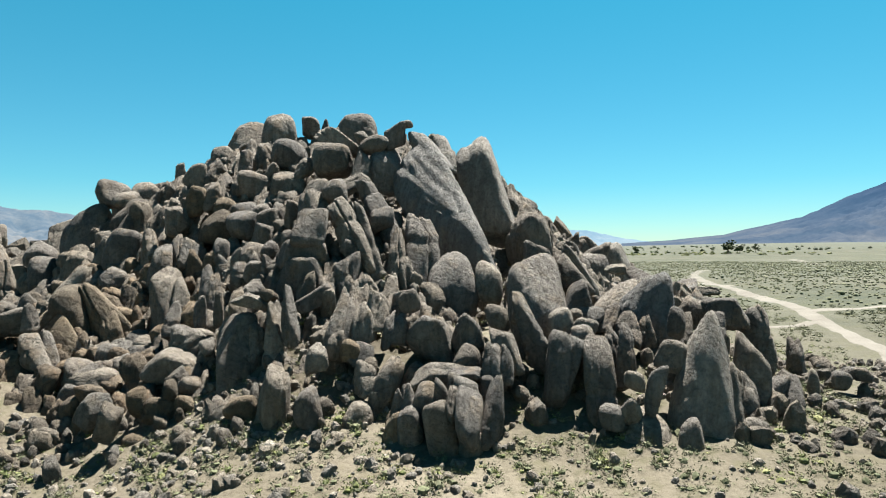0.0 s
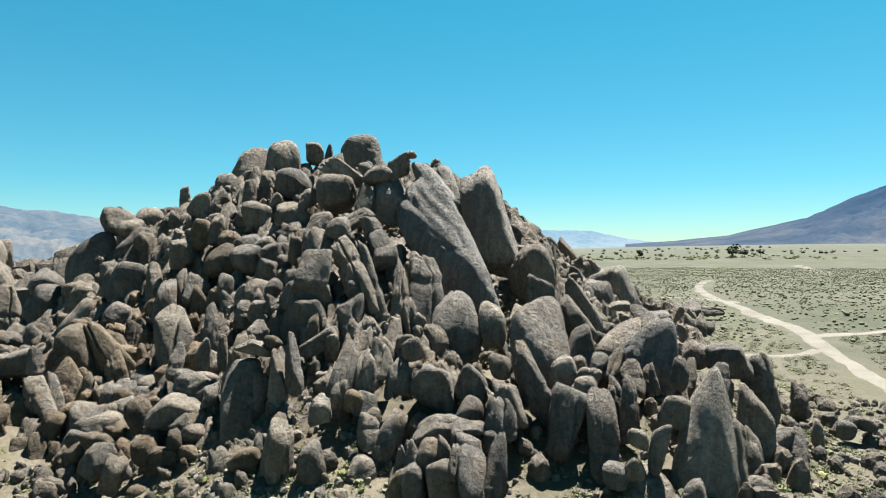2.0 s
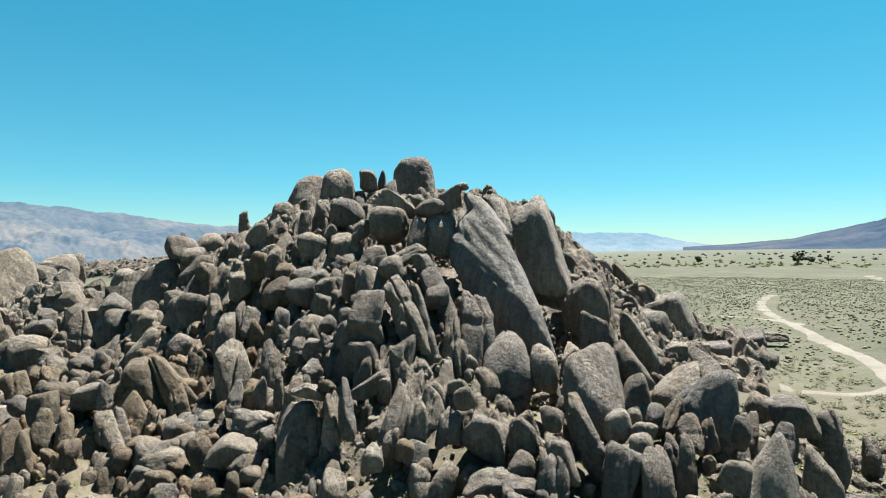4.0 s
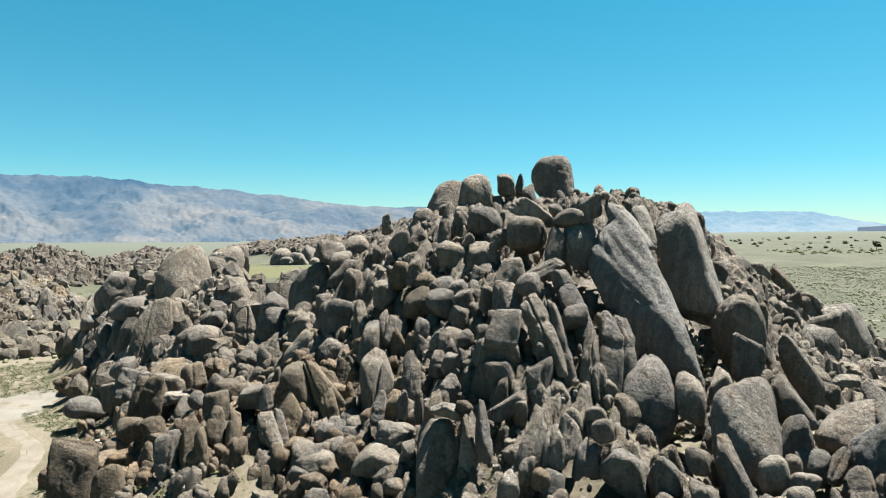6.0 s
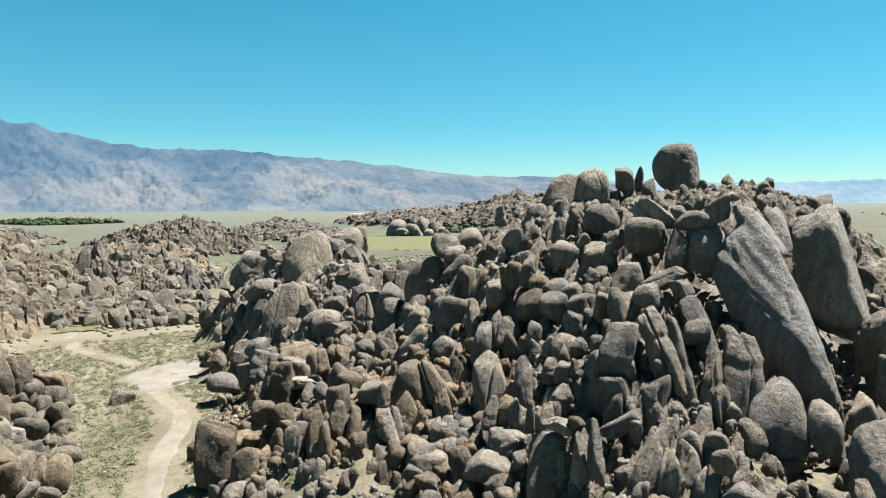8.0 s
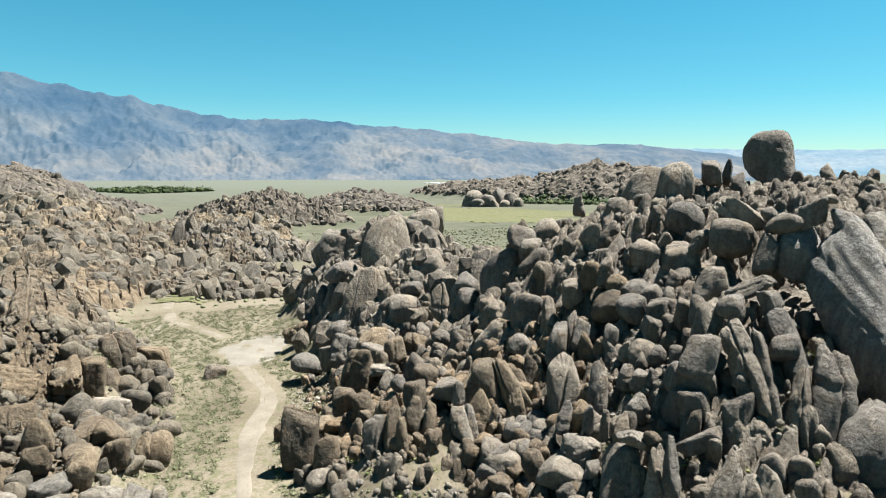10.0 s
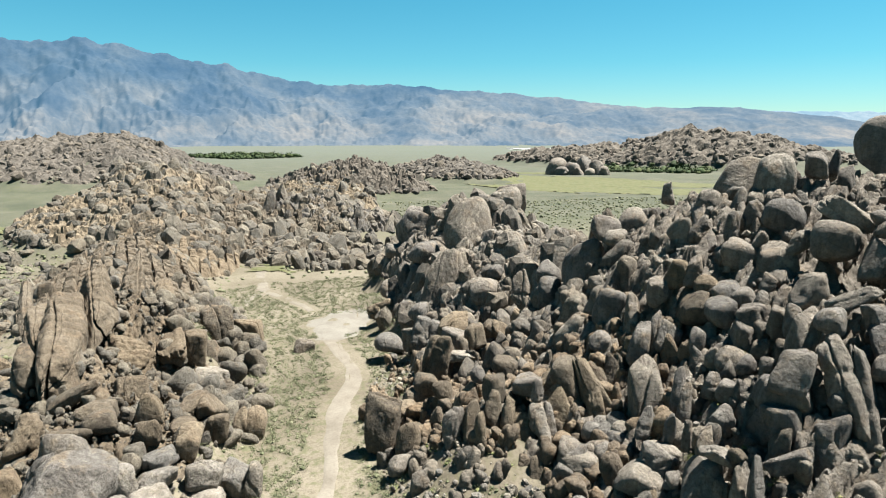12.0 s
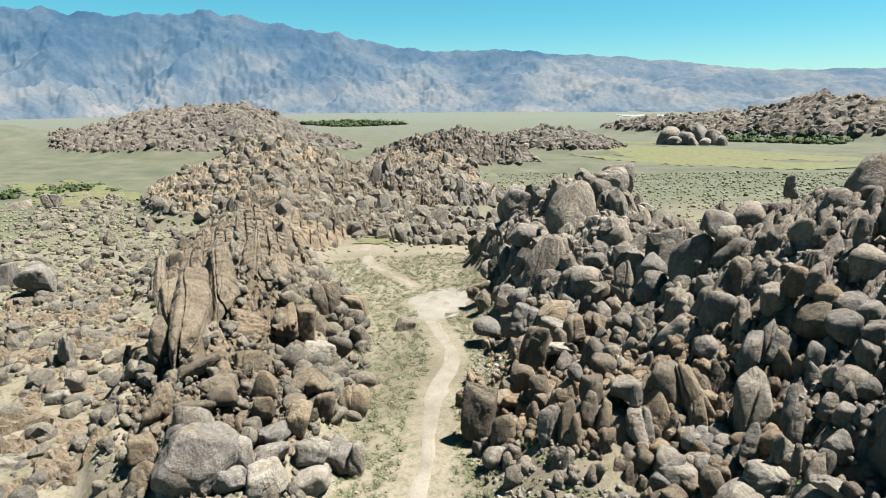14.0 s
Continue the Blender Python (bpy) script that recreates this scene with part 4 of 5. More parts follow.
boulder(-29.7, 70.1, 11.0, 2.5, 2.9, 6.3, "grey", "column", -1, -18, 24)
boulder(-28.1, 69.7, 11.2, 2.9, 2.8, 4.3, "pale", "block", 5, -14, 20)
boulder(-24.6, 69.0, 11.8, 1.8, 1.8, 3.1, "grey", "round", 4, 0, 19)
boulder(-19.8, 69.7, 13.3, 3.2, 3.6, 3.2, "grey", "block", 16, -1, 9)
boulder(-12.9, 60.1, 13.9, 3.4, 3.5, 4.7, "grey", "block", 5, -15, 11)
boulder(-15.6, 62.8, 12.8, 1.6, 1.8, 2.4, "grey", "round", 6, 0, 17)
boulder(-91.4, 109.1, 11.8, 13.2, 11.5, 17.2, "grey", "monolith", 7, -10, 44)
boulder(-118.2, 159.7, 13.6, 11.0, 10.8, 10.5, "grey", "block", 0, 0, 40)
boulder(-84.1, 107.3, 9.8, 4.9, 5.5, 7.7, "grey", "block", 2, -15, 28)
boulder(-77.5, 106.7, 10.5, 6.9, 7.0, 6.9, "grey", "round", 5, 1, 32)
boulder(-87.5, 96.0, 1.4, 10.2, 8.7, 18.4, "grey", "monolith", 6, -11, 37)
boulder(-100.3, 102.6, 6.9, 8.0, 7.7, 5.7, "grey", "round", 11, 6, 42)
boulder(-100.2, 101.2, 1.2, 7.1, 6.8, 7.0, "grey", "round", 9, 5, 44)
boulder(-76.8, 95.7, 2.8, 6.3, 6.3, 6.3, "grey", "round", 3, 1, 39)
boulder(-63.6, 89.7, 6.9, 3.3, 3.5, 7.5, "grey", "column", 3, -18, 30)
boulder(-76.8, 99.1, 6.6, 3.5, 3.2, 2.9, "grey", "round", 0, 0, 41)
boulder(-55.5, 86.5, 8.4, 4.2, 4.4, 5.6, "grey", "round", 5, 1, 27)
boulder(-57.1, 88.5, 11.0, 4.7, 4.3, 4.0, "grey", "round", 24, 2, 16)
boulder(-47.5, 80.8, 7.0, 5.3, 5.5, 10.3, "grey", "block", 8, -13, 31)
boulder(-40.3, 72.9, 7.5, 3.5, 3.3, 4.6, "grey", "block", 10, -13, 28)
boulder(-100.8, 98.7, -2.8, 4.9, 5.0, 6.0, "grey", "round", 2, 1, 59)
boulder(-85.2, 85.0, -0.4, 3.9, 4.1, 4.3, "grey", "round", 12, 7, 41)
boulder(-37.6, 60.8, 2.8, 5.2, 5.5, 9.4, "tan", "block", -6, -19, 34)
boulder(-34.2, 62.9, 5.1, 3.0, 3.3, 8.2, "tan", "block", -15, -30, 50)
boulder(-37.2, 62.1, 6.1, 3.9, 4.2, 5.0, "tan", "round", -1, -1, 38)
boulder(-33.1, 62.0, 3.8, 2.3, 2.7, 4.6, "tan", "column", -10, -21, 25)
boulder(-60.4, 84.5, 1.8, 3.8, 3.9, 6.6, "tan", "block", 7, -14, 38)
boulder(-60.4, 80.4, 2.2, 4.0, 4.2, 4.2, "tan", "block", 0, 0, 43)
boulder(-62.1, 79.0, 2.4, 2.7, 2.7, 3.2, "tan", "round", 0, 0, 39)
boulder(-62.3, 75.3, 1.7, 3.8, 4.1, 5.3, "tan", "block", 1, -17, 42)
boulder(-72.1, 80.7, -0.2, 5.4, 5.5, 7.0, "tan", "block", 7, -14, 43)
boulder(-64.3, 68.6, -1.1, 5.3, 5.4, 9.7, "tan", "block", 17, -9, 41)
boulder(-78.8, 78.1, -2.7, 5.5, 5.5, 4.7, "grey", "block", 0, 0, 38)
boulder(-68.3, 76.9, -0.6, 4.9, 4.8, 4.8, "pale", "block", 6, 4, 46)
boulder(-61.5, 70.3, 0.3, 5.6, 3.4, 1.8, "pale", "block", 0, 0, 41)
boulder(-43.7, 56.4, 4.2, 2.8, 3.0, 4.2, "tan", "block", 4, -17, 49)
boulder(-47.9, 64.1, 4.1, 3.6, 3.7, 2.7, "tan", "round", 0, 0, 40)
boulder(-40.3, 58.5, 5.2, 3.7, 4.2, 3.1, "grey", "block", 0, 0, 35)
boulder(-38.1, 57.3, 5.7, 1.6, 1.9, 3.0, "grey", "column", 0, 0, 39)
boulder(-48.9, 59.6, 3.8, 2.1, 2.2, 2.3, "grey", "round", 0, 0, 43)
boulder(-42.8, 55.1, 2.6, 2.4, 2.9, 4.8, "tan", "column", 0, -20, 30)
boulder(-40.5, 54.9, 3.0, 1.7, 1.7, 3.8, "tan", "column", 0, -20, 29)
boulder(-36.7, 55.9, 2.2, 2.5, 2.5, 5.1, "grey", "column", -5, -22, 34)
boulder(-36.1, 57.0, 2.4, 1.6, 1.6, 4.8, "grey", "column", -3, -22, 37)
boulder(-43.3, 51.7, 1.5, 2.1, 2.1, 6.2, "tan", "column", 6, -20, 52)
boulder(-41.1, 50.6, 1.8, 1.5, 1.8, 4.9, "tan", "column", 0, -4, 41)
boulder(-38.3, 55.2, 0.3, 3.1, 3.4, 6.7, "tan", "column", -2, -21, 43)
boulder(-39.9, 53.8, -0.6, 3.3, 3.2, 4.3, "tan", "block", 5, -11, 29)
boulder(-60.3, 61.5, -1.4, 3.6, 3.5, 3.4, "tan", "round", 5, 3, 45)
boulder(-54.4, 58.8, 0.3, 3.0, 3.0, 2.9, "tan", "round", 6, 3, 37)
boulder(-51.5, 56.5, -0.9, 2.5, 2.7, 4.5, "tan", "column", -1, 17, 46)
boulder(-47.1, 53.2, 0.0, 1.5, 1.6, 3.3, "tan", "column", 1, 0, 39)
boulder(-61.4, 60.6, -4.2, 4.2, 4.8, 4.5, "tan", "block", 5, -14, 49)
boulder(-58.0, 59.4, -5.3, 3.5, 3.8, 4.2, "pale", "block", 2, -17, 35)
boulder(-49.8, 55.8, -3.9, 3.5, 3.2, 3.7, "tan", "round", 0, 0, 45)
boulder(-42.7, 54.0, -2.5, 4.5, 4.1, 3.5, "pale", "round", 2, 0, 34)
boulder(-43.2, 52.6, -0.6, 2.7, 2.6, 1.9, "tan", "round", 2, 0, 36)
boulder(-53.8, 57.1, -4.9, 2.3, 2.5, 3.9, "tan", "round", 0, 0, 47)
boulder(-35.9, 54.1, -2.0, 2.3, 2.7, 4.6, "tan", "column", -4, -13, 33)
boulder(-35.1, 54.7, 0.5, 1.5, 1.6, 2.9, "tan", "round", -5, -2, 31)
boulder(-31.5, 55.3, 0.2, 4.7, 4.9, 3.0, "pale", "round", 6, 1, 23)
boulder(-31.8, 55.1, 1.2, 3.2, 3.2, 2.4, "grey", "round", 3, 0, 27)
boulder(-29.6, 57.6, 0.5, 2.2, 2.3, 3.6, "grey", "round", 0, 0, 19)
boulder(-30.7, 57.3, 1.1, 1.7, 1.6, 1.8, "grey", "round", 0, 0, 29)
boulder(-30.4, 60.1, 2.6, 2.9, 3.0, 2.0, "pale", "round", 9, 3, 34)
boulder(-29.1, 60.3, 2.8, 2.3, 2.2, 2.0, "pale", "round", 0, 0, 24)
boulder(-31.9, 58.9, 2.0, 2.0, 2.1, 2.4, "pale", "round", 11, 3, 27)
boulder(-22.5, 55.3, 3.6, 3.7, 2.9, 3.5, "pale", "knobby", 4, 0, 22)
boulder(-23.3, 54.8, 1.8, 4.9, 3.0, 2.2, "pale", "round", 0, 0, 13)
boulder(-20.0, 52.6, 3.8, 1.3, 1.2, 1.5, "pale", "round", 0, 0, 25)
boulder(-12.4, 45.6, 0.4, 2.6, 2.8, 6.1, "pale", "block", 6, 14, 14)
boulder(-9.8, 44.9, 0.6, 2.2, 2.2, 3.0, "grey", "round", 0, 0, 16)
boulder(-15.3, 46.6, 0.1, 2.5, 2.4, 2.1, "tan", "round", 0, 0, 20)
boulder(-14.9, 46.3, -1.4, 1.6, 1.6, 1.9, "grey", "round", 3, 1, 17)
boulder(-12.9, 45.7, -1.9, 1.2, 1.1, 1.6, "pale", "round", 2, 0, 6)
boulder(-9.7, 47.8, 3.6, 1.8, 1.8, 2.4, "pale", "block", 6, 1, 10)
boulder(-8.6, 49.4, 4.4, 1.3, 1.5, 2.4, "grey", "column", 4, 0, 8)
boulder(-7.4, 49.0, 4.0, 1.6, 1.6, 1.9, "tan", "round", 0, 0, 14)
boulder(-6.6, 49.5, 3.6, 2.2, 2.5, 2.1, "pale", "block", 9, 1, 4)
boulder(-5.9, 46.7, 2.2, 1.6, 2.0, 3.0, "grey", "column", 4, -18, 17)
boulder(-4.3, 46.8, 1.6, 2.0, 2.4, 4.9, "grey", "column", 15, -20, -8)
boulder(-3.6, 50.4, 5.4, 1.9, 2.0, 2.7, "pale", "round", 1, 0, 3)
boulder(-4.4, 50.6, 5.4, 1.4, 1.6, 3.5, "grey", "column", 2, -17, 11)
boulder(-5.4, 51.8, 6.7, 2.3, 2.2, 3.8, "grey", "block", 2, -14, 9)
boulder(-6.7, 51.6, 5.8, 2.5, 2.7, 3.7, "grey", "block", 3, -14, 3)
boulder(-2.8, 51.1, 7.7, 1.8, 1.7, 2.0, "grey", "round", -11, -2, 10)
boulder(-1.1, 50.6, 4.4, 4.2, 4.8, 4.3, "pale", "block", -2, -12, -2)
boulder(1.9, 49.2, 5.2, 2.6, 2.7, 3.3, "pale", "block", -2, -12, 5)
boulder(-0.6, 47.1, 2.2, 4.3, 4.3, 2.6, "pale", "block", 2, -15, 8)
boulder(1.8, 47.2, 3.7, 2.1, 2.2, 2.2, "grey", "round", 7, -1, -10)
boulder(1.8, 45.1, 2.9, 3.1, 1.9, 0.9, "grey", "block", 0, 0, 4)
boulder(-3.2, 43.7, 1.0, 1.0, 1.0, 2.5, "grey", "column", 0, 0, 8)
boulder(-2.6, 43.9, 1.0, 1.5, 1.8, 2.9, "grey", "column", 2, -18, 5)
boulder(-1.2, 43.5, 1.3, 2.0, 2.0, 2.9, "grey", "round", 4, 0, 2)
boulder(-0.2, 42.8, 2.0, 1.0, 1.1, 2.4, "grey", "column", -2, 0, 8)
boulder(0.6, 41.7, 1.6, 1.1, 1.1, 2.5, "grey", "column", 4, -18, 9)
boulder(0.8, 43.6, 2.5, 1.1, 1.1, 1.7, "pale", "round", 0, 0, -5)
boulder(1.6, 43.0, 2.0, 1.9, 1.8, 2.4, "pale", "block", 0, 0, -1)
boulder(1.6, 41.1, 0.8, 1.9, 1.9, 4.3, "grey", "round", 6, -31, -5)
boulder(-0.2, 42.1, -0.2, 2.4, 2.5, 4.2, "grey", "round", -5, 5, -4)
boulder(-2.3, 42.9, -0.5, 2.0, 2.0, 3.6, "grey", "round", 4, 1, 9)
boulder(-3.4, 43.2, -0.5, 1.5, 1.6, 2.9, "tan", "round", 5, 0, 2)
boulder(-6.0, 45.4, 0.0, 2.6, 2.4, 1.9, "pale", "round", 2, 0, 10)
boulder(1.7, 41.9, -1.6, 1.9, 2.0, 3.3, "grey", "round", 0, 0, 0)
boulder(3.4, 42.7, 0.7, 1.7, 1.7, 5.2, "grey", "column", 9, -18, 3)
boulder(3.2, 44.6, 2.0, 1.3, 1.5, 2.1, "grey", "column", 0, 0, 0)
boulder(7.0, 49.5, 5.2, 2.1, 2.5, 7.4, "grey", "column", -23, -16, -4)
boulder(4.3, 50.0, 6.5, 1.9, 1.8, 2.1, "grey", "round", 0, 0, -3)
boulder(4.8, 47.3, 4.2, 2.1, 2.0, 4.2, "grey", "block", -13, -14, -6)
boulder(3.7, 45.5, 3.5, 1.8, 1.8, 3.3, "grey", "column", 1, -18, -4)
boulder(4.6, 45.2, 3.5, 1.1, 1.3, 3.1, "grey", "column", 1, -18, -5)
boulder(6.0, 50.3, 6.4, 1.0, 1.0, 1.3, "grey", "round", 0, 0, -3)
boulder(8.8, 46.2, 2.9, 2.7, 3.0, 5.7, "grey", "block", 10, -17, -10)
boulder(10.8, 48.1, 4.6, 1.9, 2.0, 3.0, "grey", "round", 2, -1, -13)
boulder(11.4, 45.4, 2.2, 2.3, 2.6, 7.2, "grey", "column", -5, -17, -11)
boulder(13.8, 47.1, 3.8, 1.5, 1.5, 5.3, "grey", "column", -3, -18, -19)
boulder(13.0, 48.2, 4.0, 1.4, 1.4, 4.2, "grey", "column", -3, -18, -13)
boulder(18.3, 48.8, 6.0, 1.4, 1.4, 2.8, "grey", "round", 6, -2, -15)
boulder(16.5, 44.8, 4.2, 2.2, 2.2, 2.4, "pale", "round", 10, -7, -36)
boulder(18.2, 43.7, 1.4, 5.1, 4.1, 12.3, "slab", "monolith", 0, -13, -19)
boulder(20.1, 43.2, 1.0, 1.4, 1.5, 6.3, "grey", "column", -7, -17, -33)
boulder(22.2, 45.3, 0.9, 1.6, 1.8, 4.1, "grey", "column", -6, -18, -30)
boulder(21.1, 44.9, 1.9, 1.1, 1.1, 3.0, "grey", "column", -2, -18, -18)
boulder(23.6, 52.1, 6.5, 3.6, 3.7, 2.7, "grey", "block", -5, 2, -17)
boulder(21.2, 48.6, 5.5, 1.7, 1.8, 3.1, "grey", "column", 0, -19, -25)
boulder(26.3, 52.9, 5.4, 2.6, 2.3, 3.1, "grey", "round", -4, 2, -25)
boulder(27.0, 52.3, 3.8, 1.8, 2.0, 6.6, "grey", "column", -5, -18, -29)
boulder(23.4, 47.4, 2.4, 2.9, 2.8, 6.4, "grey", "block", -3, -15, -27)
boulder(13.8, 42.1, -1.2, 3.9, 3.5, 4.8, "grey", "dome", -1, -11, -17)
boulder(16.1, 40.7, -0.9, 1.9, 1.8, 3.5, "grey", "round", -8, 2, -18)
boulder(14.4, 42.4, 2.2, 1.2, 1.1, 3.9, "pale", "round", 13, -6, -26)
boulder(13.2, 42.9, 2.8, 1.5, 1.4, 1.5, "pale", "round", 5, -2, -17)
boulder(12.7, 42.2, 0.9, 1.5, 1.3, 2.0, "pale", "round", 6, 0, -3)
boulder(11.6, 42.6, 0.4, 1.8, 2.0, 1.8, "pale", "round", 0, 0, -25)
boulder(24.4, 46.3, 0.2, 1.6, 1.5, 2.7, "grey", "round", 0, 0, -30)
boulder(25.5, 47.5, 1.4, 1.9, 1.9, 1.7, "grey", "round", 0, 0, -32)
boulder(32.0, 56.6, 1.9, 1.6, 1.7, 3.9, "grey", "column", -3, 2, -34)
boulder(26.4, 46.9, 0.6, 1.8, 2.1, 3.9, "grey", "column", -1, -21, -32)
boulder(21.4, 42.9, -0.7, 2.0, 1.8, 2.0, "pale", "round", 6, -3, -30)
boulder(25.0, 45.1, -2.0, 1.1, 1.1, 3.0, "grey", "column", 0, -21, -31)
boulder(23.6, 44.3, -1.2, 1.1, 1.2, 1.7, "grey", "round", 0, 0, -17)
boulder(29.2, 49.0, 1.3, 1.0, 0.9, 2.3, "grey", "round", 0, 0, -27)
boulder(32.5, 50.7, 1.1, 1.5, 1.5, 1.6, "pale", "round", 0, 0, -33)
boulder(33.7, 49.5, -0.4, 1.5, 1.6, 3.4, "grey", "column", 0, -22, -34)
boulder(33.7, 51.0, 1.6, 2.7, 1.6, 1.1, "grey", "block", 0, 0, -33)
boulder(-31.8, 54.7, -0.8, 5.2, 5.0, 4.0, "pale", "block", 10, -13, 23)
boulder(-27.3, 48.4, -0.6, 2.6, 2.8, 2.9, "pale", "block", 3, -16, 36)
boulder(-29.3, 56.5, 1.1, 1.8, 1.8, 2.9, "pale", "round", 0, 0, 27)
boulder(-31.9, 55.3, 1.3, 3.2, 3.4, 1.7, "grey", "round", 0, 0, 28)
boulder(-30.7, 56.3, 1.3, 1.6, 1.6, 1.5, "grey", "round", 2, 1, 15)
boulder(-23.3, 54.1, 2.0, 4.9, 5.0, 3.1, "pale", "round", 18, 6, 18)
boulder(-21.9, 52.3, 1.2, 1.3, 1.4, 2.5, "tan", "round", 0, 0, 22)
boulder(-20.9, 50.9, 0.8, 2.1, 2.2, 1.7, "grey", "round", -6, -3, 26)
boulder(-38.1, 58.9, 1.8, 2.1, 2.4, 5.3, "grey", "column", 0, -23, 39)
boulder(-38.5, 57.6, 1.2, 2.8, 2.9, 5.7, "grey", "column", -2, -21, 28)
boulder(-37.9, 55.4, 0.0, 2.2, 2.3, 6.0, "tan", "column", 0, -20, 24)
boulder(-39.8, 56.4, 0.9, 1.7, 1.8, 5.1, "tan", "column", 2, -21, 41)
boulder(-34.5, 52.0, -1.2, 1.5, 1.6, 3.8, "tan", "column", 1, -21, 36)
boulder(-36.6, 52.5, -1.6, 2.6, 2.8, 3.3, "tan", "block", 3, -18, 44)
boulder(-35.0, 51.4, -3.3, 4.5, 4.8, 3.0, "pale", "block", 13, -9, 35)
boulder(-24.9, 46.1, -0.9, 1.8, 1.8, 3.2, "grey", "block", 10, 21, 25)
boulder(-22.5, 49.1, -0.8, 2.5, 2.3, 2.6, "tan", "round", 12, 5, 23)
boulder(-20.5, 49.1, -0.2, 1.5, 1.5, 1.7, "tan", "round", 2, 1, 25)
boulder(-24.1, 48.7, -0.0, 1.5, 1.4, 2.6, "tan", "round", 0, 0, 28)
boulder(-21.5, 48.8, 0.9, 1.2, 1.1, 1.8, "tan", "round", 0, 0, 31)
boulder(-20.5, 48.3, -1.2, 0.8, 0.9, 2.0, "tan", "column", -3, -2, 36)
boulder(-23.6, 47.6, -2.9, 2.1, 2.0, 1.8, "tan", "round", 0, 0, 25)
boulder(-24.3, 48.1, -4.8, 3.2, 3.0, 1.9, "pale", "round", -9, -5, 29)
boulder(-20.8, 48.0, -3.0, 2.2, 2.0, 1.2, "pale", "round", 0, 0, 24)
boulder(-22.8, 56.7, 3.8, 3.9, 3.1, 2.4, "pale", "knobby", 6, 2, 21)
boulder(-20.4, 53.4, 3.0, 1.6, 1.5, 1.7, "pale", "round", 0, 0, 15)
boulder(-31.4, 60.5, 2.8, 2.2, 2.3, 1.3, "pale", "round", 0, 0, 23)
boulder(-29.9, 61.0, 3.2, 2.7, 2.8, 2.0, "pale", "round", 2, 1, 27)
boulder(-28.7, 59.4, 2.0, 3.0, 2.8, 1.9, "grey", "round", 9, 4, 24)
boulder(-136.7, 135.3, 4.2, 11.2, 12.0, 12.6, "grey", "block", 15, -11, 52)
boulder(-138.7, 129.7, -1.9, 7.5, 7.3, 5.0, "pale", "round", -1, -13, 43)
boulder(-123.4, 126.6, -1.1, 10.3, 11.6, 8.8, "pale", "block", 15, -12, 47)
boulder(-104.6, 103.0, -0.4, 6.0, 5.6, 6.5, "grey", "round", 8, -14, 36)
boulder(-114.7, 106.1, -4.9, 8.1, 8.5, 5.2, "grey", "round", -2, -12, 38)
boulder(-102.3, 103.4, 3.2, 5.9, 6.2, 4.1, "pale", "round", 10, -13, 43)
boulder(-107.8, 95.1, -6.8, 6.7, 4.9, 5.5, "tan", "knobby", 2, -12, 54)
boulder(-94.4, 91.5, -3.6, 5.4, 5.7, 5.1, "grey", "block", 1, -13, 50)
boulder(-77.2, 79.8, -1.6, 6.9, 7.3, 5.6, "pale", "block", 8, -13, 44)
boulder(-86.3, 78.2, -5.5, 6.0, 5.5, 3.8, "pale", "round", 2, -12, 57)
boulder(-58.1, 50.9, -3.4, 4.8, 4.6, 9.2, "tan", "block", 6, -13, 45)
boulder(-60.6, 58.1, -4.5, 4.0, 4.2, 3.3, "tan", "round", 1, -13, 50)
boulder(-53.1, 51.3, -3.4, 4.0, 3.8, 4.7, "tan", "round", 4, -12, 52)
boulder(-50.6, 47.0, -4.5, 3.0, 2.9, 2.9, "grey", "round", -1, -13, 41)
boulder(-45.3, 50.7, 0.9, 2.6, 2.7, 5.1, "grey", "column", 3, -13, 35)
boulder(-126.7, 46.2, 3.2, 6.3, 6.6, 23.1, "tan", "rib", 3, -67, 68)
boulder(-127.4, 52.9, -1.9, 6.6, 6.7, 41.2, "tan", "rib", -2, -77, 66)
boulder(-116.5, 36.6, 5.0, 6.5, 6.1, 23.8, "tan", "rib", 4, -74, 72)
boulder(-108.3, 28.2, 2.5, 7.5, 7.7, 31.2, "tan", "rib", 2, -80, 70)
boulder(-114.3, 26.8, 3.6, 4.3, 4.0, 14.8, "tan", "rib", 16, -70, 78)
boulder(-119.0, 26.3, 4.7, 2.6, 2.3, 25.0, "tan", "rib", 8, -71, 75)
boulder(-103.4, 22.2, 0.5, 4.3, 4.7, 8.0, "tan", "block", 7, -10, 75)
boulder(-177.2, 44.2, -5.5, 4.3, 4.3, 6.1, "tan", "block", 4, -12, 64)
boulder(-123.8, 41.5, 7.0, 3.1, 2.9, 2.6, "pale", "round", 7, -10, 80)
boulder(-119.5, 40.1, 1.4, 3.6, 3.6, 3.7, "pale", "round", 12, -8, 70)
boulder(-107.7, 38.1, -2.7, 7.0, 6.5, 11.1, "tan", "rib", 11, -43, 73)
boulder(-91.2, 31.4, -2.1, 5.5, 5.2, 5.0, "tan", "block", -4, -16, 77)
boulder(-127.6, 63.7, -7.7, 8.0, 8.7, 10.0, "tan", "block", -5, -28, 56)
boulder(-113.9, 55.4, -8.8, 5.2, 5.3, 6.1, "tan", "block", 8, -11, 65)
boulder(-132.6, 60.1, -6.3, 4.3, 4.2, 5.4, "tan", "block", 3, -12, 60)
boulder(-114.7, 52.2, -5.2, 4.5, 4.7, 4.7, "tan", "block", 4, -12, 65)
boulder(-108.4, 51.5, -10.6, 7.8, 4.7, 3.8, "pale", "block", 7, -11, 77)
boulder(-92.1, 24.6, -0.9, 2.6, 2.5, 7.7, "tan", "round", 61, -22, 30)
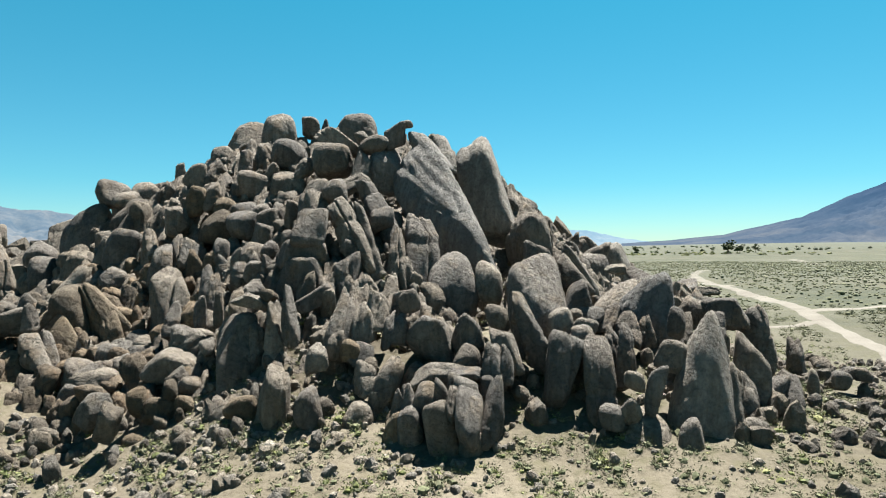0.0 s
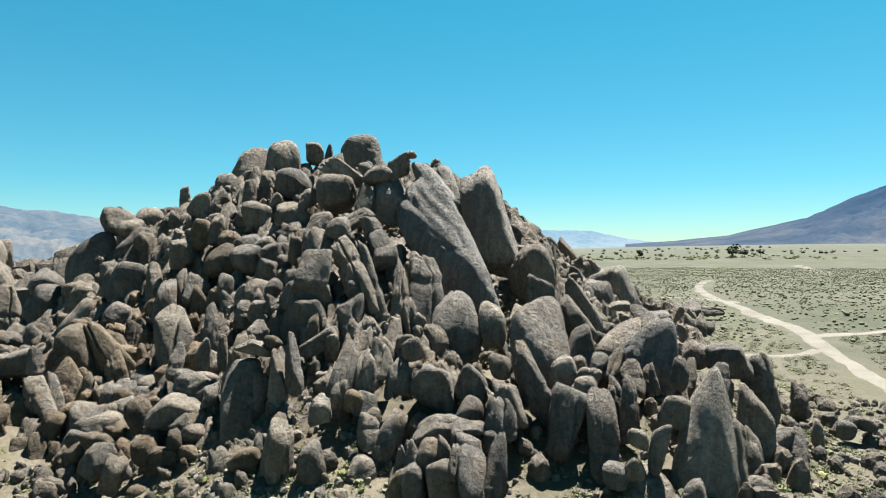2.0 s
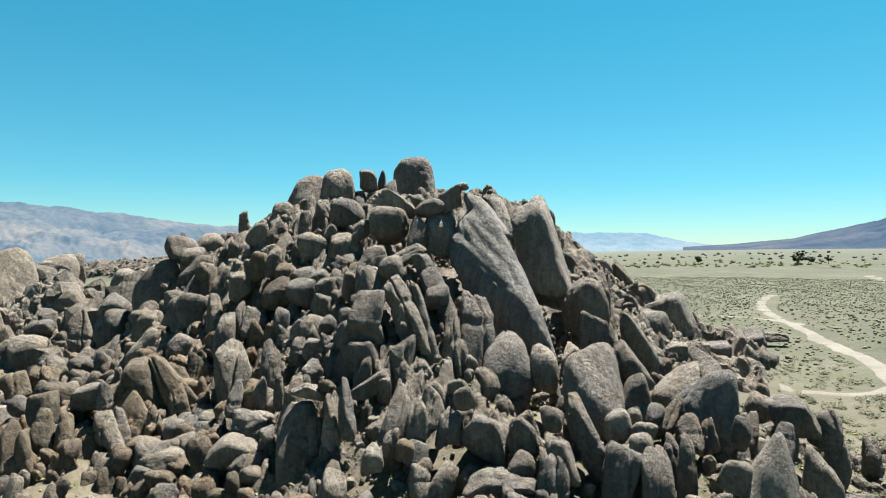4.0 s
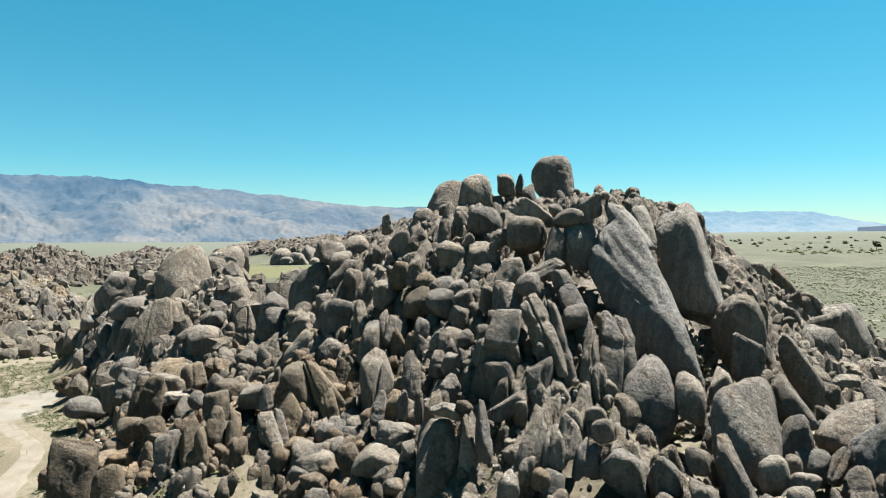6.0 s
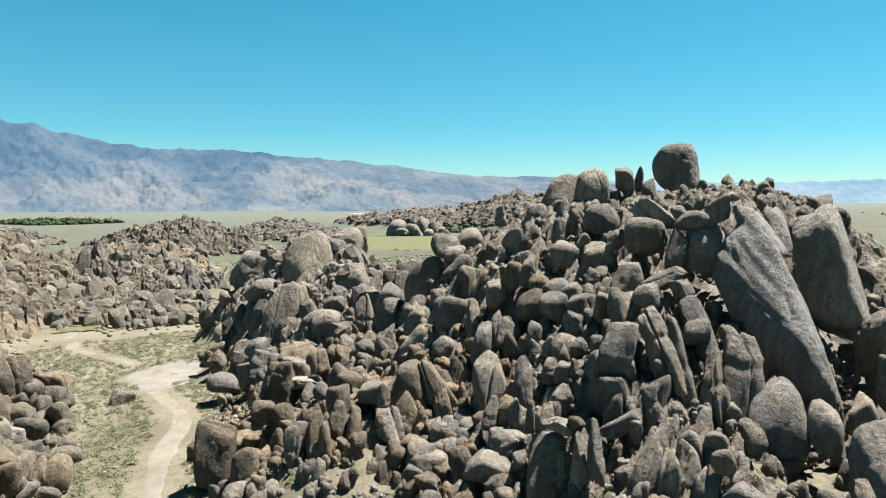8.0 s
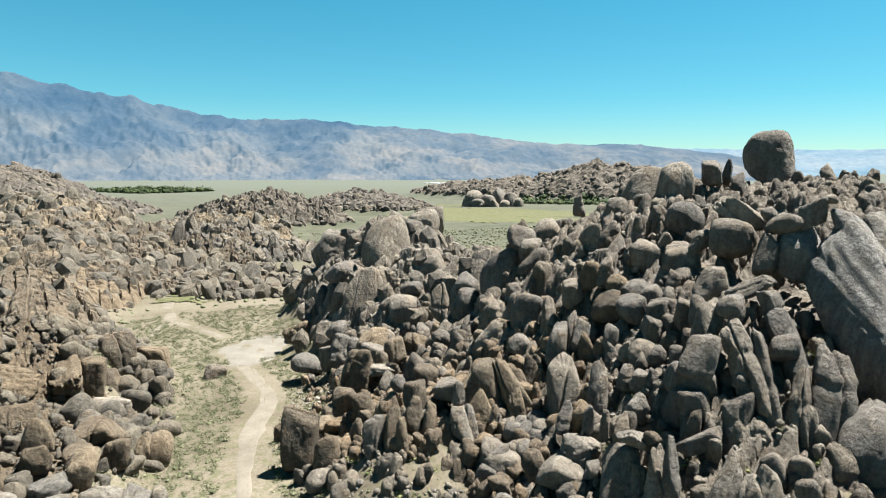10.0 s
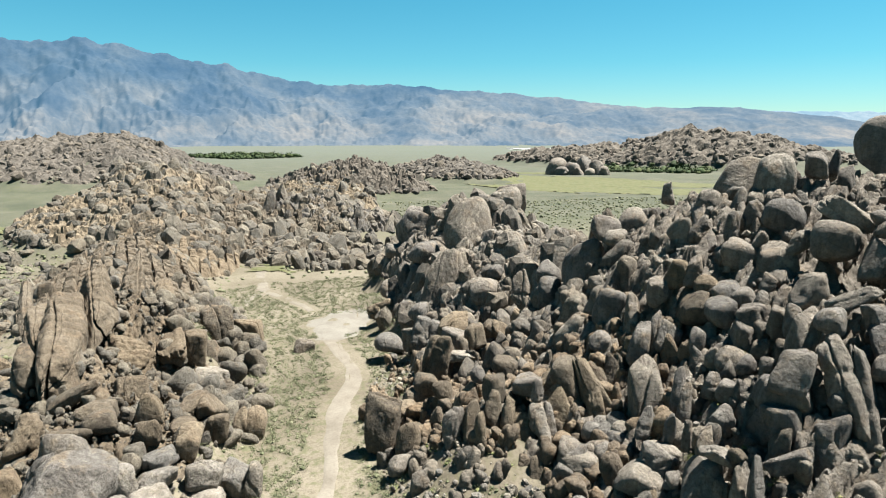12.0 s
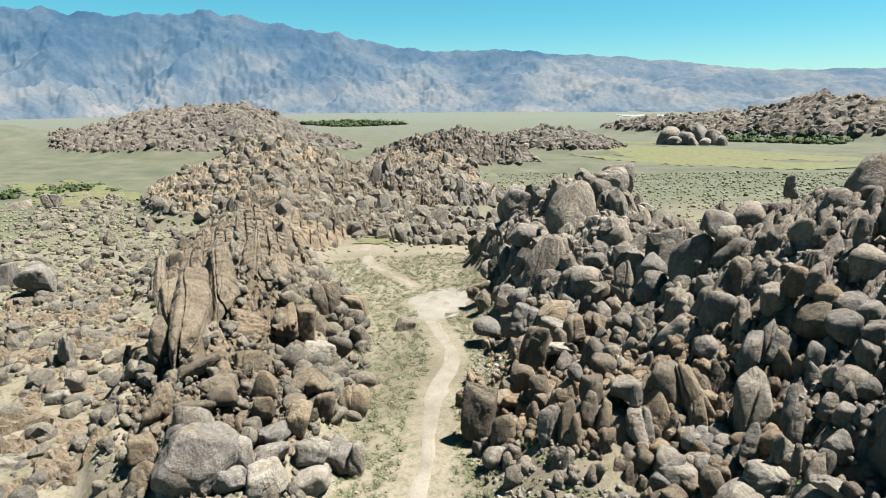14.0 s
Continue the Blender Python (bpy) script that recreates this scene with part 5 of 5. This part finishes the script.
boulder(-80.5, 23.8, 0.9, 4.7, 4.4, 3.0, "tan", "round", 11, -10, 60)
boulder(-76.9, 22.9, 0.9, 3.9, 4.1, 3.3, "tan", "round", 0, -14, 72)
boulder(-76.8, 19.3, 0.4, 5.3, 3.2, 2.4, "tan", "round", 5, -12, 69)
boulder(-77.4, 29.1, 0.6, 3.4, 3.9, 4.4, "tan", "block", 3, -12, 61)
boulder(-72.1, 26.6, 0.1, 3.1, 2.9, 3.6, "tan", "block", 9, -11, 61)
boulder(-79.3, 36.6, -2.4, 7.0, 7.6, 4.1, "tan", "block", 3, -12, 60)
boulder(-73.8, 35.9, -3.8, 3.4, 3.4, 4.4, "tan", "block", 5, -11, 72)
boulder(-69.8, 30.3, -2.1, 3.5, 3.8, 5.0, "tan", "block", 4, -12, 64)
boulder(-74.5, 31.8, -1.9, 3.2, 3.3, 2.2, "tan", "round", 4, -12, 66)
boulder(-77.7, 43.7, -6.7, 3.7, 3.7, 4.9, "tan", "round", 4, -12, 65)
boulder(-78.4, 41.7, -6.1, 2.3, 2.6, 4.5, "tan", "block", 2, -12, 57)
boulder(-71.2, 17.5, 0.5, 5.2, 5.2, 6.5, "grey", "round", 8, -10, 74)
boulder(-68.0, 16.9, -0.7, 9.0, 9.0, 7.0, "grey", "block", 18, -6, 68)
boulder(-75.0, 12.5, -1.6, 3.5, 3.7, 3.6, "tan", "block", 7, -11, 78)
boulder(-70.8, 11.7, -2.6, 3.9, 4.2, 3.2, "tan", "block", 0, -16, 85)
boulder(-64.3, 29.2, -3.9, 4.3, 4.1, 4.4, "pale", "block", 7, -12, 50)
boulder(-65.2, 33.8, -6.4, 4.2, 4.7, 4.8, "pale", "block", 2, -12, 54)
boulder(-65.9, 24.4, -2.5, 4.9, 4.8, 2.7, "pale", "block", 1, -13, 71)
boulder(-62.3, 22.5, -2.9, 4.9, 5.3, 3.3, "pale", "block", 6, -11, 76)
boulder(-62.9, 27.9, -6.0, 6.3, 7.2, 3.8, "pale", "block", -15, -21, 77)
boulder(-63.5, 18.9, -2.4, 4.0, 4.0, 2.5, "pale", "block", 7, -11, 79)
boulder(-65.8, 21.1, -1.2, 3.3, 3.4, 4.0, "pale", "block", 4, -12, 65)
boulder(-68.2, 25.9, -1.7, 4.4, 4.8, 2.3, "pale", "block", 0, -13, 64)
boulder(-63.1, 34.7, -6.0, 2.1, 2.2, 4.5, "pale", "block", 2, -12, 53)
boulder(-83.0, 16.5, -0.8, 4.6, 4.7, 6.1, "tan", "rib", 13, -36, 79)
boulder(-99.4, 24.7, 0.6, 3.7, 3.9, 4.6, "tan", "block", 11, -9, 70)
boulder(-111.8, 148.4, 14.0, 10.6, 7.9, 9.3, "grey", "round", 0, 18, 24)
boulder(-137.8, 137.7, 4.8, 11.4, 10.3, 13.9, "grey", "round", 0, -4, 23)
boulder(-112.2, 51.4, -6.1, 4.6, 4.1, 7.7, "tan", "block", 0, 4, 54)
boulder(-119.7, 59.4, -7.6, 7.3, 6.6, 13.8, "tan", "block", 0, -5, 69)
boulder(-121.8, 68.0, -9.0, 7.0, 6.2, 7.3, "tan", "block", 0, 7, 56)
boulder(-452.5, 26.4, -29.7, 18.3, 15.8, 18.6, "grey", "block", 0, -8, 58)
boulder(-435.7, 46.3, -32.0, 21.7, 14.4, 16.3, "pale", "block", 0, 2, 55)
boulder(-439.4, 42.3, -21.3, 11.9, 7.9, 8.7, "grey", "block", 0, -4, 58)
boulder(-208.4, 12.9, -11.8, 10.3, 9.0, 10.6, "pale", "block", 0, 5, 54)
boulder(-237.9, 7.0, -17.1, 6.6, 6.0, 11.1, "pale", "block", 0, -15, 51)
boulder(-136.6, 2.0, -15.0, 6.6, 5.9, 9.2, "grey", "block", 0, 7, 51)
boulder(-113.8, 7.5, -9.3, 4.5, 3.0, 3.5, "pale", "block", 0, 7, 53)
boulder(-128.2, 6.1, -11.4, 4.5, 4.0, 4.9, "grey", "block", 0, -3, 51)
boulder(-115.7, 10.5, -7.4, 3.7, 3.0, 3.5, "grey", "block", 0, 2, 50)
boulder(-107.0, 2.9, -11.3, 3.8, 3.4, 5.9, "grey", "block", 0, -11, 38)
boulder(-131.9, 10.9, -7.6, 3.2, 2.9, 6.9, "pale", "block", 0, 1, 52)
boulder(-108.2, 73.4, -10.6, 4.4, 3.6, 4.2, "grey", "block", 0, -8, 61)


# ---- scrub ----
def tuft(seed, leaves, spread=1.0, blade=(0.05, 0.12), heart=0.40):
    """A low desert shrub about 1 wide: many small leaf blades round a few stems; triangles."""
    r = np.random.RandomState(seed)
    d = r.normal(size=(leaves, 3))
    d[:, 2] = np.abs(d[:, 2]) * 0.8
    d /= np.linalg.norm(d, axis=1)[:, None]
    c = d * (r.uniform(0.18, 0.5, leaves) ** 0.8)[:, None] * (spread, spread, 0.85)
    c *= (1 + 0.25 * waves(d, seed, 3.0, 2))[:, None]
    s = r.uniform(*blade, leaves)
    u = np.cross(d, r.normal(size=(leaves, 3)))
    u /= np.linalg.norm(u, axis=1)[:, None]
    v = np.concatenate([c - u * s[:, None], c + u * s[:, None], c + d * (s * 2.6)[:, None]])
    n = np.arange(leaves)
    core, cf = ICO[2 if heart > 0.35 else 1]
    core = core * (1 + 0.32 * waves(core, seed + 3, 3.4, 3, 0.6))[:, None] * (heart * spread, heart * spread, heart * 0.75) + (0, 0, 0.4 * heart)
    f = np.stack([n, n + leaves, n + 2 * leaves], -1)
    return np.concatenate([v + (0, 0, 0.06), core]), np.concatenate([f, cf + len(v)])


def clump(seed):
    """The same shrub seen from far: one uneven cushion."""
    v, f = ICO[1]
    v = v * (1 + 0.30 * waves(v, seed, 2.6, 2))[:, None] * (0.5, 0.5, 0.38)
    return v + (0, 0, 0.2), f


def blocked(x, y):
    """On a track, or inside one of the large boulders; for arrays."""
    out = (track_distance(x, y, TRACK[:9]) < 3.4) | (track_distance(x, y, TRACK[9:]) < 2.4) | (np.hypot(x + 119, y - 92) < 10)
    out |= track_distance(x, y, [(43, 55), (52, 80), (60, 107), (68, 151), (75, 184), (103, 244)]) < 3.0
    out |= track_distance(x, y, [(57, 98), (66, 101), (80, 103), (110, 104)]) < 1.6
    out |= track_distance(x, y, [(53, 89), (46, 86), (38, 88)]) < 1.6
    for bx, by, br in BIG:
        out |= np.hypot(bx - x, by - y) < br * 0.8
    return out


BIG = np.array(BOULDERS)


def scrub(name, label, mat, count, bearings, reach, size, seed, near, rises, power=0.6):
    """Shrubs over open ground between two bearings, thinning outwards; rises: how high up the rocky rises they still grow."""
    r = np.random.RandomState(seed)
    kinds = [tuft(seed + 7 * k, 64, 1.0, (0.022, 0.055), 0.22) for k in range(8)] if near else [clump(seed + 7 * k) for k in range(10)]
    a = np.radians(r.uniform(*bearings, count * 4))
    d = reach[0] + (reach[1] - reach[0]) * r.uniform(0, 1, count * 4) ** power
    x, y = d * np.sin(a), d * np.cos(a)
    ok = (sum(mound(x, y, *m) for m in MOUNDS.values()) <= rises) & ~blocked(x, y)
    x, y = x[ok][:count], y[ok][:count]
    z = land(x, y) - 0.03
    verts, faces, base = [], [], 0
    for k in range(len(x)):
        v, f = kinds[r.randint(len(kinds))]
        s = r.uniform(*size) * (1.0 + 0.5 * (r.uniform() > 0.9))
        w = r.uniform(0, 6.28)
        c, q = math.cos(w), math.sin(w)
        p = v * s
        p = np.stack([p[:, 0] * c - p[:, 1] * q, p[:, 0] * q + p[:, 1] * c, p[:, 2] * r.uniform(0.7, 1.2)], -1)
        verts.append(p + (x[k], y[k], z[k]))
        faces.append(f + base)
        base += len(v)
    return tagged(fast_mesh(name, np.concatenate(verts), np.concatenate(faces), mat, smooth=not near), label, "scrub", kind="stuff")


scrub("sagebrush", "grey-green sagebrush dotted over the sandy slope", SAGE, 1900, (-62, 44), (27, 62), (0.4, 1.2), 301, True, 9.0, 0.7)
scrub("valley_scrub", "grey-green shrubs along the sandy valley", SAGE, 5600, (-66, -46), (55, 215), (0.45, 1.3), 302, True, 9.0, 0.8)
scrub("slope_scrub", "dry grey-green shrubs between rocks on the slope", SAGE, 900, (-100, -66), (60, 200), (0.3, 1.1), 307, True, 4.0, 0.8)
scrub("plain_scrub", "low desert scrub over the plain", SAGE, 20000, (8, 48), (100, 430), (0.3, 0.75), 303, False, 2.0)
scrub("plain_bushes", "grey-green bushes on the plain beside the gravel track", SAGE, 1500, (14, 50), (50, 125), (0.4, 1.1), 308, True, 3.0, 0.7)
scrub("meadow_scrub", "low scrub over the flat behind the hill", SAGE, 3500, (-66, -12), (215, 520), (0.8, 1.9), 304, False, 2.0)
scrub("left_flat_scrub", "dry scrub on the open flat beyond the ridge", SAGE, 4500, (-100, -62), (150, 480), (0.6, 1.6), 305, False, 2.5)
scrub("green_shrubs", "fresh green shrubs between the boulders", FRESH, 800, (-48, 32), (34, 85), (0.4, 1.3), 306, True, 22.0, 0.8)


def grove(name, label, mat, count, corner, opposite, size, seed, kind="stuff"):
    """Far bushes and trees, a few per hundred metres, between two corners of the plan."""
    r = np.random.RandomState(seed)
    x, y = r.uniform(corner[0], opposite[0], count), r.uniform(corner[1], opposite[1], count)
    z = land(x, y)
    kinds = [tuft(seed + 5 * k, 30) for k in range(6)]
    verts, faces, base = [], [], 0
    for k in range(count):
        v, f = kinds[r.randint(6)]
        verts.append(v * r.uniform(*size) * (1, 1, r.uniform(0.7, 1.2)) + (x[k], y[k], z[k]))
        faces.append(f + base)
        base += len(v)
    return tagged(fast_mesh(name, np.concatenate(verts), np.concatenate(faces), mat), label, "bushes", kind=kind)


grove("flat_shrubs", "dark green thickets at the edge of the meadow", TREE_LEAF, 160, (-520, 900), (-330, 990), (7, 16), 501)
grove("plain_thicket", "line of green bushes along a far fence", FRESH, 150, (120, 560), (360, 700), (1.5, 4.0), 502)
grove("far_thicket", "dark trees in a row far across the plain", TREE_LEAF, 110, (130, 720), (620, 1300), (3, 6.5), 503)
grove("valley_trees", "dark green belt of trees in the far valley", TREE_LEAF, 420, (-1750, 820), (-1480, 1020), (11, 21), 504)
grove("left_thicket", "green bushes on the flat beyond the ridge", TREE_LEAF, 40, (-560, 20), (-500, 90), (4, 8), 505)


def tree(x, y, height, seed):
    """A broad desert tree: tapered trunk, forked limbs and a crown of leaf clumps with gaps."""
    r = np.random.RandomState(seed)
    top = tagged(new("tree"), "lone dark green tree standing on the plain", "tree", "trees of the plain")
    top.location = (x, y, float(land(x, y)))

    def limb(name, a, b, ra, rb):
        d = (b - a).normalized()
        u = d.orthogonal().normalized()
        w = d.cross(u)
        ring = [(math.cos(k * math.pi / 4), math.sin(k * math.pi / 4)) for k in range(8)]
        v = [a + (u * c + w * s) * ra for c, s in ring] + [b + (u * c + w * s) * rb for c, s in ring]
        f = [(k, (k + 1) % 8, 8 + (k + 1) % 8, 8 + k) for k in range(8)]
        mesh_object(name, v, f, BARK, top)

    fork = Vector((0, 0, height * 0.35))
    limb("trunk", Vector((0, 0, -0.3)), fork, height * 0.045, height * 0.03)
    tips = []
    for k in range(6):
        a = k * 1.05 + r.uniform(-0.3, 0.3)
        tip = Vector((math.cos(a) * height * 0.32, math.sin(a) * height * 0.32, height * r.uniform(0.55, 0.85)))
        limb("limb", fork, tip, height * 0.022, height * 0.008)
        tips.append(tip)
    verts, faces, base = [], [], 0
    for k in range(46):
        v, f = tuft(seed + k, 34)
        c = tips[k % 6] * r.uniform(0.75, 1.15) + Vector(r.normal(size=3) * height * 0.09)
        verts.append(v * height * r.uniform(0.14, 0.26) + np.array(c))
        faces.append(f + base)
        base += len(v)
    ob = fast_mesh("crown", np.concatenate(verts), np.concatenate(faces), TREE_LEAF, False)
    ob.parent = top
    return top


tree(290, 632, 12.0, 601)
tree(300, 628, 8.0, 602)
tree(214, 690, 8.0, 603)
tree(322, 640, 7.0, 604)
tree(280, 612, 9.0, 605)


# ---- loose rock over the rises ----
FEET = {"tan_flank": (-40, 58, 24, 18, 16, 18, 0, -20, 0), "mid_flank": (-62, 84, 26, 26, 16, 16, 0, -25, 0), "ridge_flank": (-115, 57, 66, 46, 9, 9, 0, -27, 0), "foot": (-2, 43, 46, 44, 12, 12, 0, 0, 0), "left_flat": (-215, 30, 290, 130, 42, 36, 0, -8, 0), "valley_head": (-215, 172, 50, 45, 36, 46, 0, 0, 0), "right_foot": (34, 49, 18, 20, 13, 16, 0, 0, 0)}


def scatter_rocks(name, label, zone, count, size, mat, seed, sub=2, sink=0.30, tall=1.0, test=None, clear=0.5):
    """Many boulders too numerous to count, joined, over one rise. size: smallest and largest width in metres."""
    r = np.random.RandomState(seed)
    cx, cy, rl, rr_, rf, rb, height, rot, _ = {**MOUNDS, **FEET}[zone]
    kinds = [rock_shape(seed + 31 * k, sub, r.uniform(6.0, 14.0), 6, r.uniform(0.05, 0.35), 0.04, int(sub > 2 and k % 3 == 0)) for k in range(14)]
    chips = [rock_shape(seed + 13 * k + 2, 2, r.uniform(6.0, 14.0), 6, r.uniform(0.05, 0.35), 0.04) for k in range(8)]
    jointed = [rock_shape(seed + 17 * k + 5, sub, r.uniform(5.0, 9.0), 6, r.uniform(0.05, 0.3), 0.05, 1, 1) for k in range(6)]
    c, s = math.cos(radians(rot)), math.sin(radians(rot))
    u, v = r.uniform(-rl, rr_, count * 6), r.uniform(-rf, rb, count * 6)
    x, y = cx + u * c - v * s, cy + u * s + v * c
    ok = np.hypot(u / np.where(u < 0, rl, rr_), v / np.where(v < 0, rf, rb)) < 1.0
    ok &= (track_distance(x, y) > 4.5) & (np.hypot(x + 119, y - 92) > 13)
    if test:
        ok &= test(x, y)
    for bx, by, br in BOULDERS:
        ok &= np.hypot(bx - x, by - y) > br * clear
    x, y = x[ok][:count], y[ok][:count]
    z = land(x, y)
    verts, faces, base = [], [], 0
    for k in range(len(x)):
        w = size[0] * (size[1] / size[0]) ** (r.uniform() ** 1.5)
        v0, f0 = kinds[r.randint(len(kinds))]
        if sub > 2 and w < 1.1:
            v0, f0 = chips[r.randint(8)]
        if w > 0.6 * size[1]:
            v0, f0 = jointed[r.randint(6)]
        h = w * r.uniform(0.6, 1.35) * tall * (1.4 if r.uniform() < 0.15 else 1.0)
        p = v0 * np.array((w / 2, w / 2 * r.uniform(0.7, 1.2), h / 2))
        p = p @ turn_matrix(r.normal() * 13 - 5, r.normal() * 12, r.uniform(0, 360)).T
        verts.append(p + (x[k], y[k], z[k] + h * (0.5 - sink)))
        faces.append(f0 + base)
        base += len(p)
    return tagged(fast_mesh(name, np.concatenate(verts), np.concatenate(faces), mat, sub > 2), label, "rocks", kind="stuff")


def hill_front(x, y):
    return (y < 122) & (y > 44)


def low_front(x, y):
    return (y < 84) & (y > 36)


def tan_part(x, y):
    return (x < -24) & (y < 76) & (y > 50)


def grey_part(x, y):
    return hill_front(x, y) & ~tan_part(x, y)


BOULDERS += [(-14.5, 108, 7.5)]  # bare ledge below the summit boulder
scatter_rocks("hill_rocks", "jumble of grey-brown granite boulders covering the hill", "hill", 2800, (0.4, 2.1), RUBBLE, 11, 3, tall=1.3, test=grey_part, clear=0.75)
scatter_rocks("tan_hill_rocks", "crowded tan granite blocks on the flank of the hill", "hill", 1100, (0.4, 1.9), RUBBLE_WARM, 22, 3, tall=1.5, test=tan_part, clear=0.7)
scatter_rocks("flank_blocks", "crowded rusty granite blocks low on the flank", "tan_flank", 620, (0.5, 2.3), RUBBLE_WARM, 36, 3, tall=1.6, test=tan_part, clear=0.7)
scatter_rocks("shoulder_blocks", "narrow grey granite blocks crowding the shoulder", "mid_flank", 520, (0.7, 3.2), RUBBLE, 37, 3, tall=1.5, clear=0.7)
scatter_rocks("hill_chips", "small pale rocks caught between the boulders", "hill", 2400, (0.25, 0.95), RUBBLE_PALE, 34, 2, tall=0.9, test=low_front, clear=0.8)
scatter_rocks("ridge_chips", "small broken rocks over the near ridge", "near_ridge", 1300, (0.2, 0.8), RUBBLE_TAN, 35, 2, clear=0.4)
scatter_rocks("slope_rocks", "pale loose rocks strewn over a sandy slope", "left_slope", 900, (0.4, 3.8), RUBBLE_TAN, 23, 3, tall=0.75, sink=0.34)
scatter_rocks("flank_rocks", "tan boulders along the flank of the near ridge", "ridge_flank", 650, (0.5, 4.5), RUBBLE_TAN, 33, 3, tall=0.9)
scatter_rocks("left_flat_rocks", "tan rubble strewn over the open slope", "left_flat", 1900, (0.5, 5.5), RUBBLE_TAN, 31, 2, tall=0.6)
scatter_rocks("valley_head_rocks", "tan boulders heaped at the head of the valley", "valley_head", 700, (0.8, 7.0), RUBBLE_TAN, 32, 2)
scatter_rocks("shoulder_rocks", "grey granite boulders heaped on the low shoulder", "shoulder", 320, (1.2, 6.0), RUBBLE, 12, tall=1.3)
scatter_rocks("shoulder_back_rocks", "grey granite boulders behind the low shoulder", "shoulder_back", 320, (1.4, 7.0), RUBBLE, 21, tall=1.2)
scatter_rocks("ridge_rocks", "tan granite boulders of the outcrop beside the track", "near_ridge", 800, (0.5, 2.2), RUBBLE_TAN, 13, 3, clear=0.8)
scatter_rocks("knoll_rocks", "tan boulders on a knoll behind the track", "knoll", 500, (1.0, 4.5), RUBBLE_TAN, 14)
scatter_rocks("link_rocks", "tan boulders between the knolls", "link", 350, (1.2, 5.0), RUBBLE_TAN, 24)
scatter_rocks("cluster_rocks", "dark boulders at the head of the valley", "cluster", 300, (1.5, 8.0), RUBBLE, 25, tall=1.4)
scatter_rocks("foot_rocks", "loose pale rocks at the foot of the hill", "foot", 560, (0.2, 1.1), RUBBLE_PALE, 26, 2, tall=0.8)
scatter_rocks("rear_rocks", "grey boulders at the back of the hill", "hill_back", 160, (1.0, 4.0), RUBBLE, 27, 3)
scatter_rocks("back_field_rocks", "tan boulders strewn over the back field", "back_field", 1100, (1.5, 8.0), RUBBLE_TAN, 28)
scatter_rocks("side_rocks", "loose grey rocks on sand beside the hill", "right_foot", 520, (0.3, 1.8), RUBBLE, 29, 2, tall=0.9, clear=0.9)
scatter_rocks("west_ridge_rocks", "tan boulders crowding the western ridge", "west_ridge", 1600, (1.5, 8.0), RUBBLE_TAN, 38)
scatter_rocks("mid_ridge_rocks", "boulder-strewn ridge in the middle distance", "mid_ridge", 1900, (1.8, 9.0), RUBBLE_TAN, 15)
scatter_rocks("far_knoll_rocks", "dark boulder knoll far across the flat", "far_knoll", 1200, (2.0, 9.0), FAR_ROCK, 16, 2, tall=0.75)
scatter_rocks("far_left_rocks", "far rocky ridge of brown boulders", "far_left", 2000, (2.5, 10.0), FAR_ROCK, 17, 2, tall=0.75)
scatter_rocks("far_low_rocks", "lower brown boulder ridge far off", "far_left_low", 1300, (2.5, 9.0), FAR_ROCK, 30, tall=0.75)
scatter_rocks("far_back_rocks", "far low ridge of boulders beyond the green flat", "far_back", 1300, (3.0, 11.0), FAR_ROCK, 18, 2, tall=0.75)
scatter_rocks("far_right_rocks", "long dark boulder ridge in the distance", "far_right", 2600, (4.0, 14.0), FAR_ROCK, 19, 2, tall=0.75)


# ---- the domed outcrop beyond the meadow ----
for dx, dy, w, h in ((-30, 0, 34, 30), (-8, -6, 26, 22), (10, 4, 30, 34), (26, -4, 22, 26), (-22, -14, 22, 16), (2, -16, 16, 14), (38, -8, 18, 16), (18, -16, 14, 12)):
    x, y = -470 + dx * 0.86 - dy * 0.5, 800 + dx * 0.5 + dy * 0.86
    boulder(x, y, float(land(x, y)) + h * 0.32, w, w * 0.9, h, "grey", "round", lean=dx * 0.4)
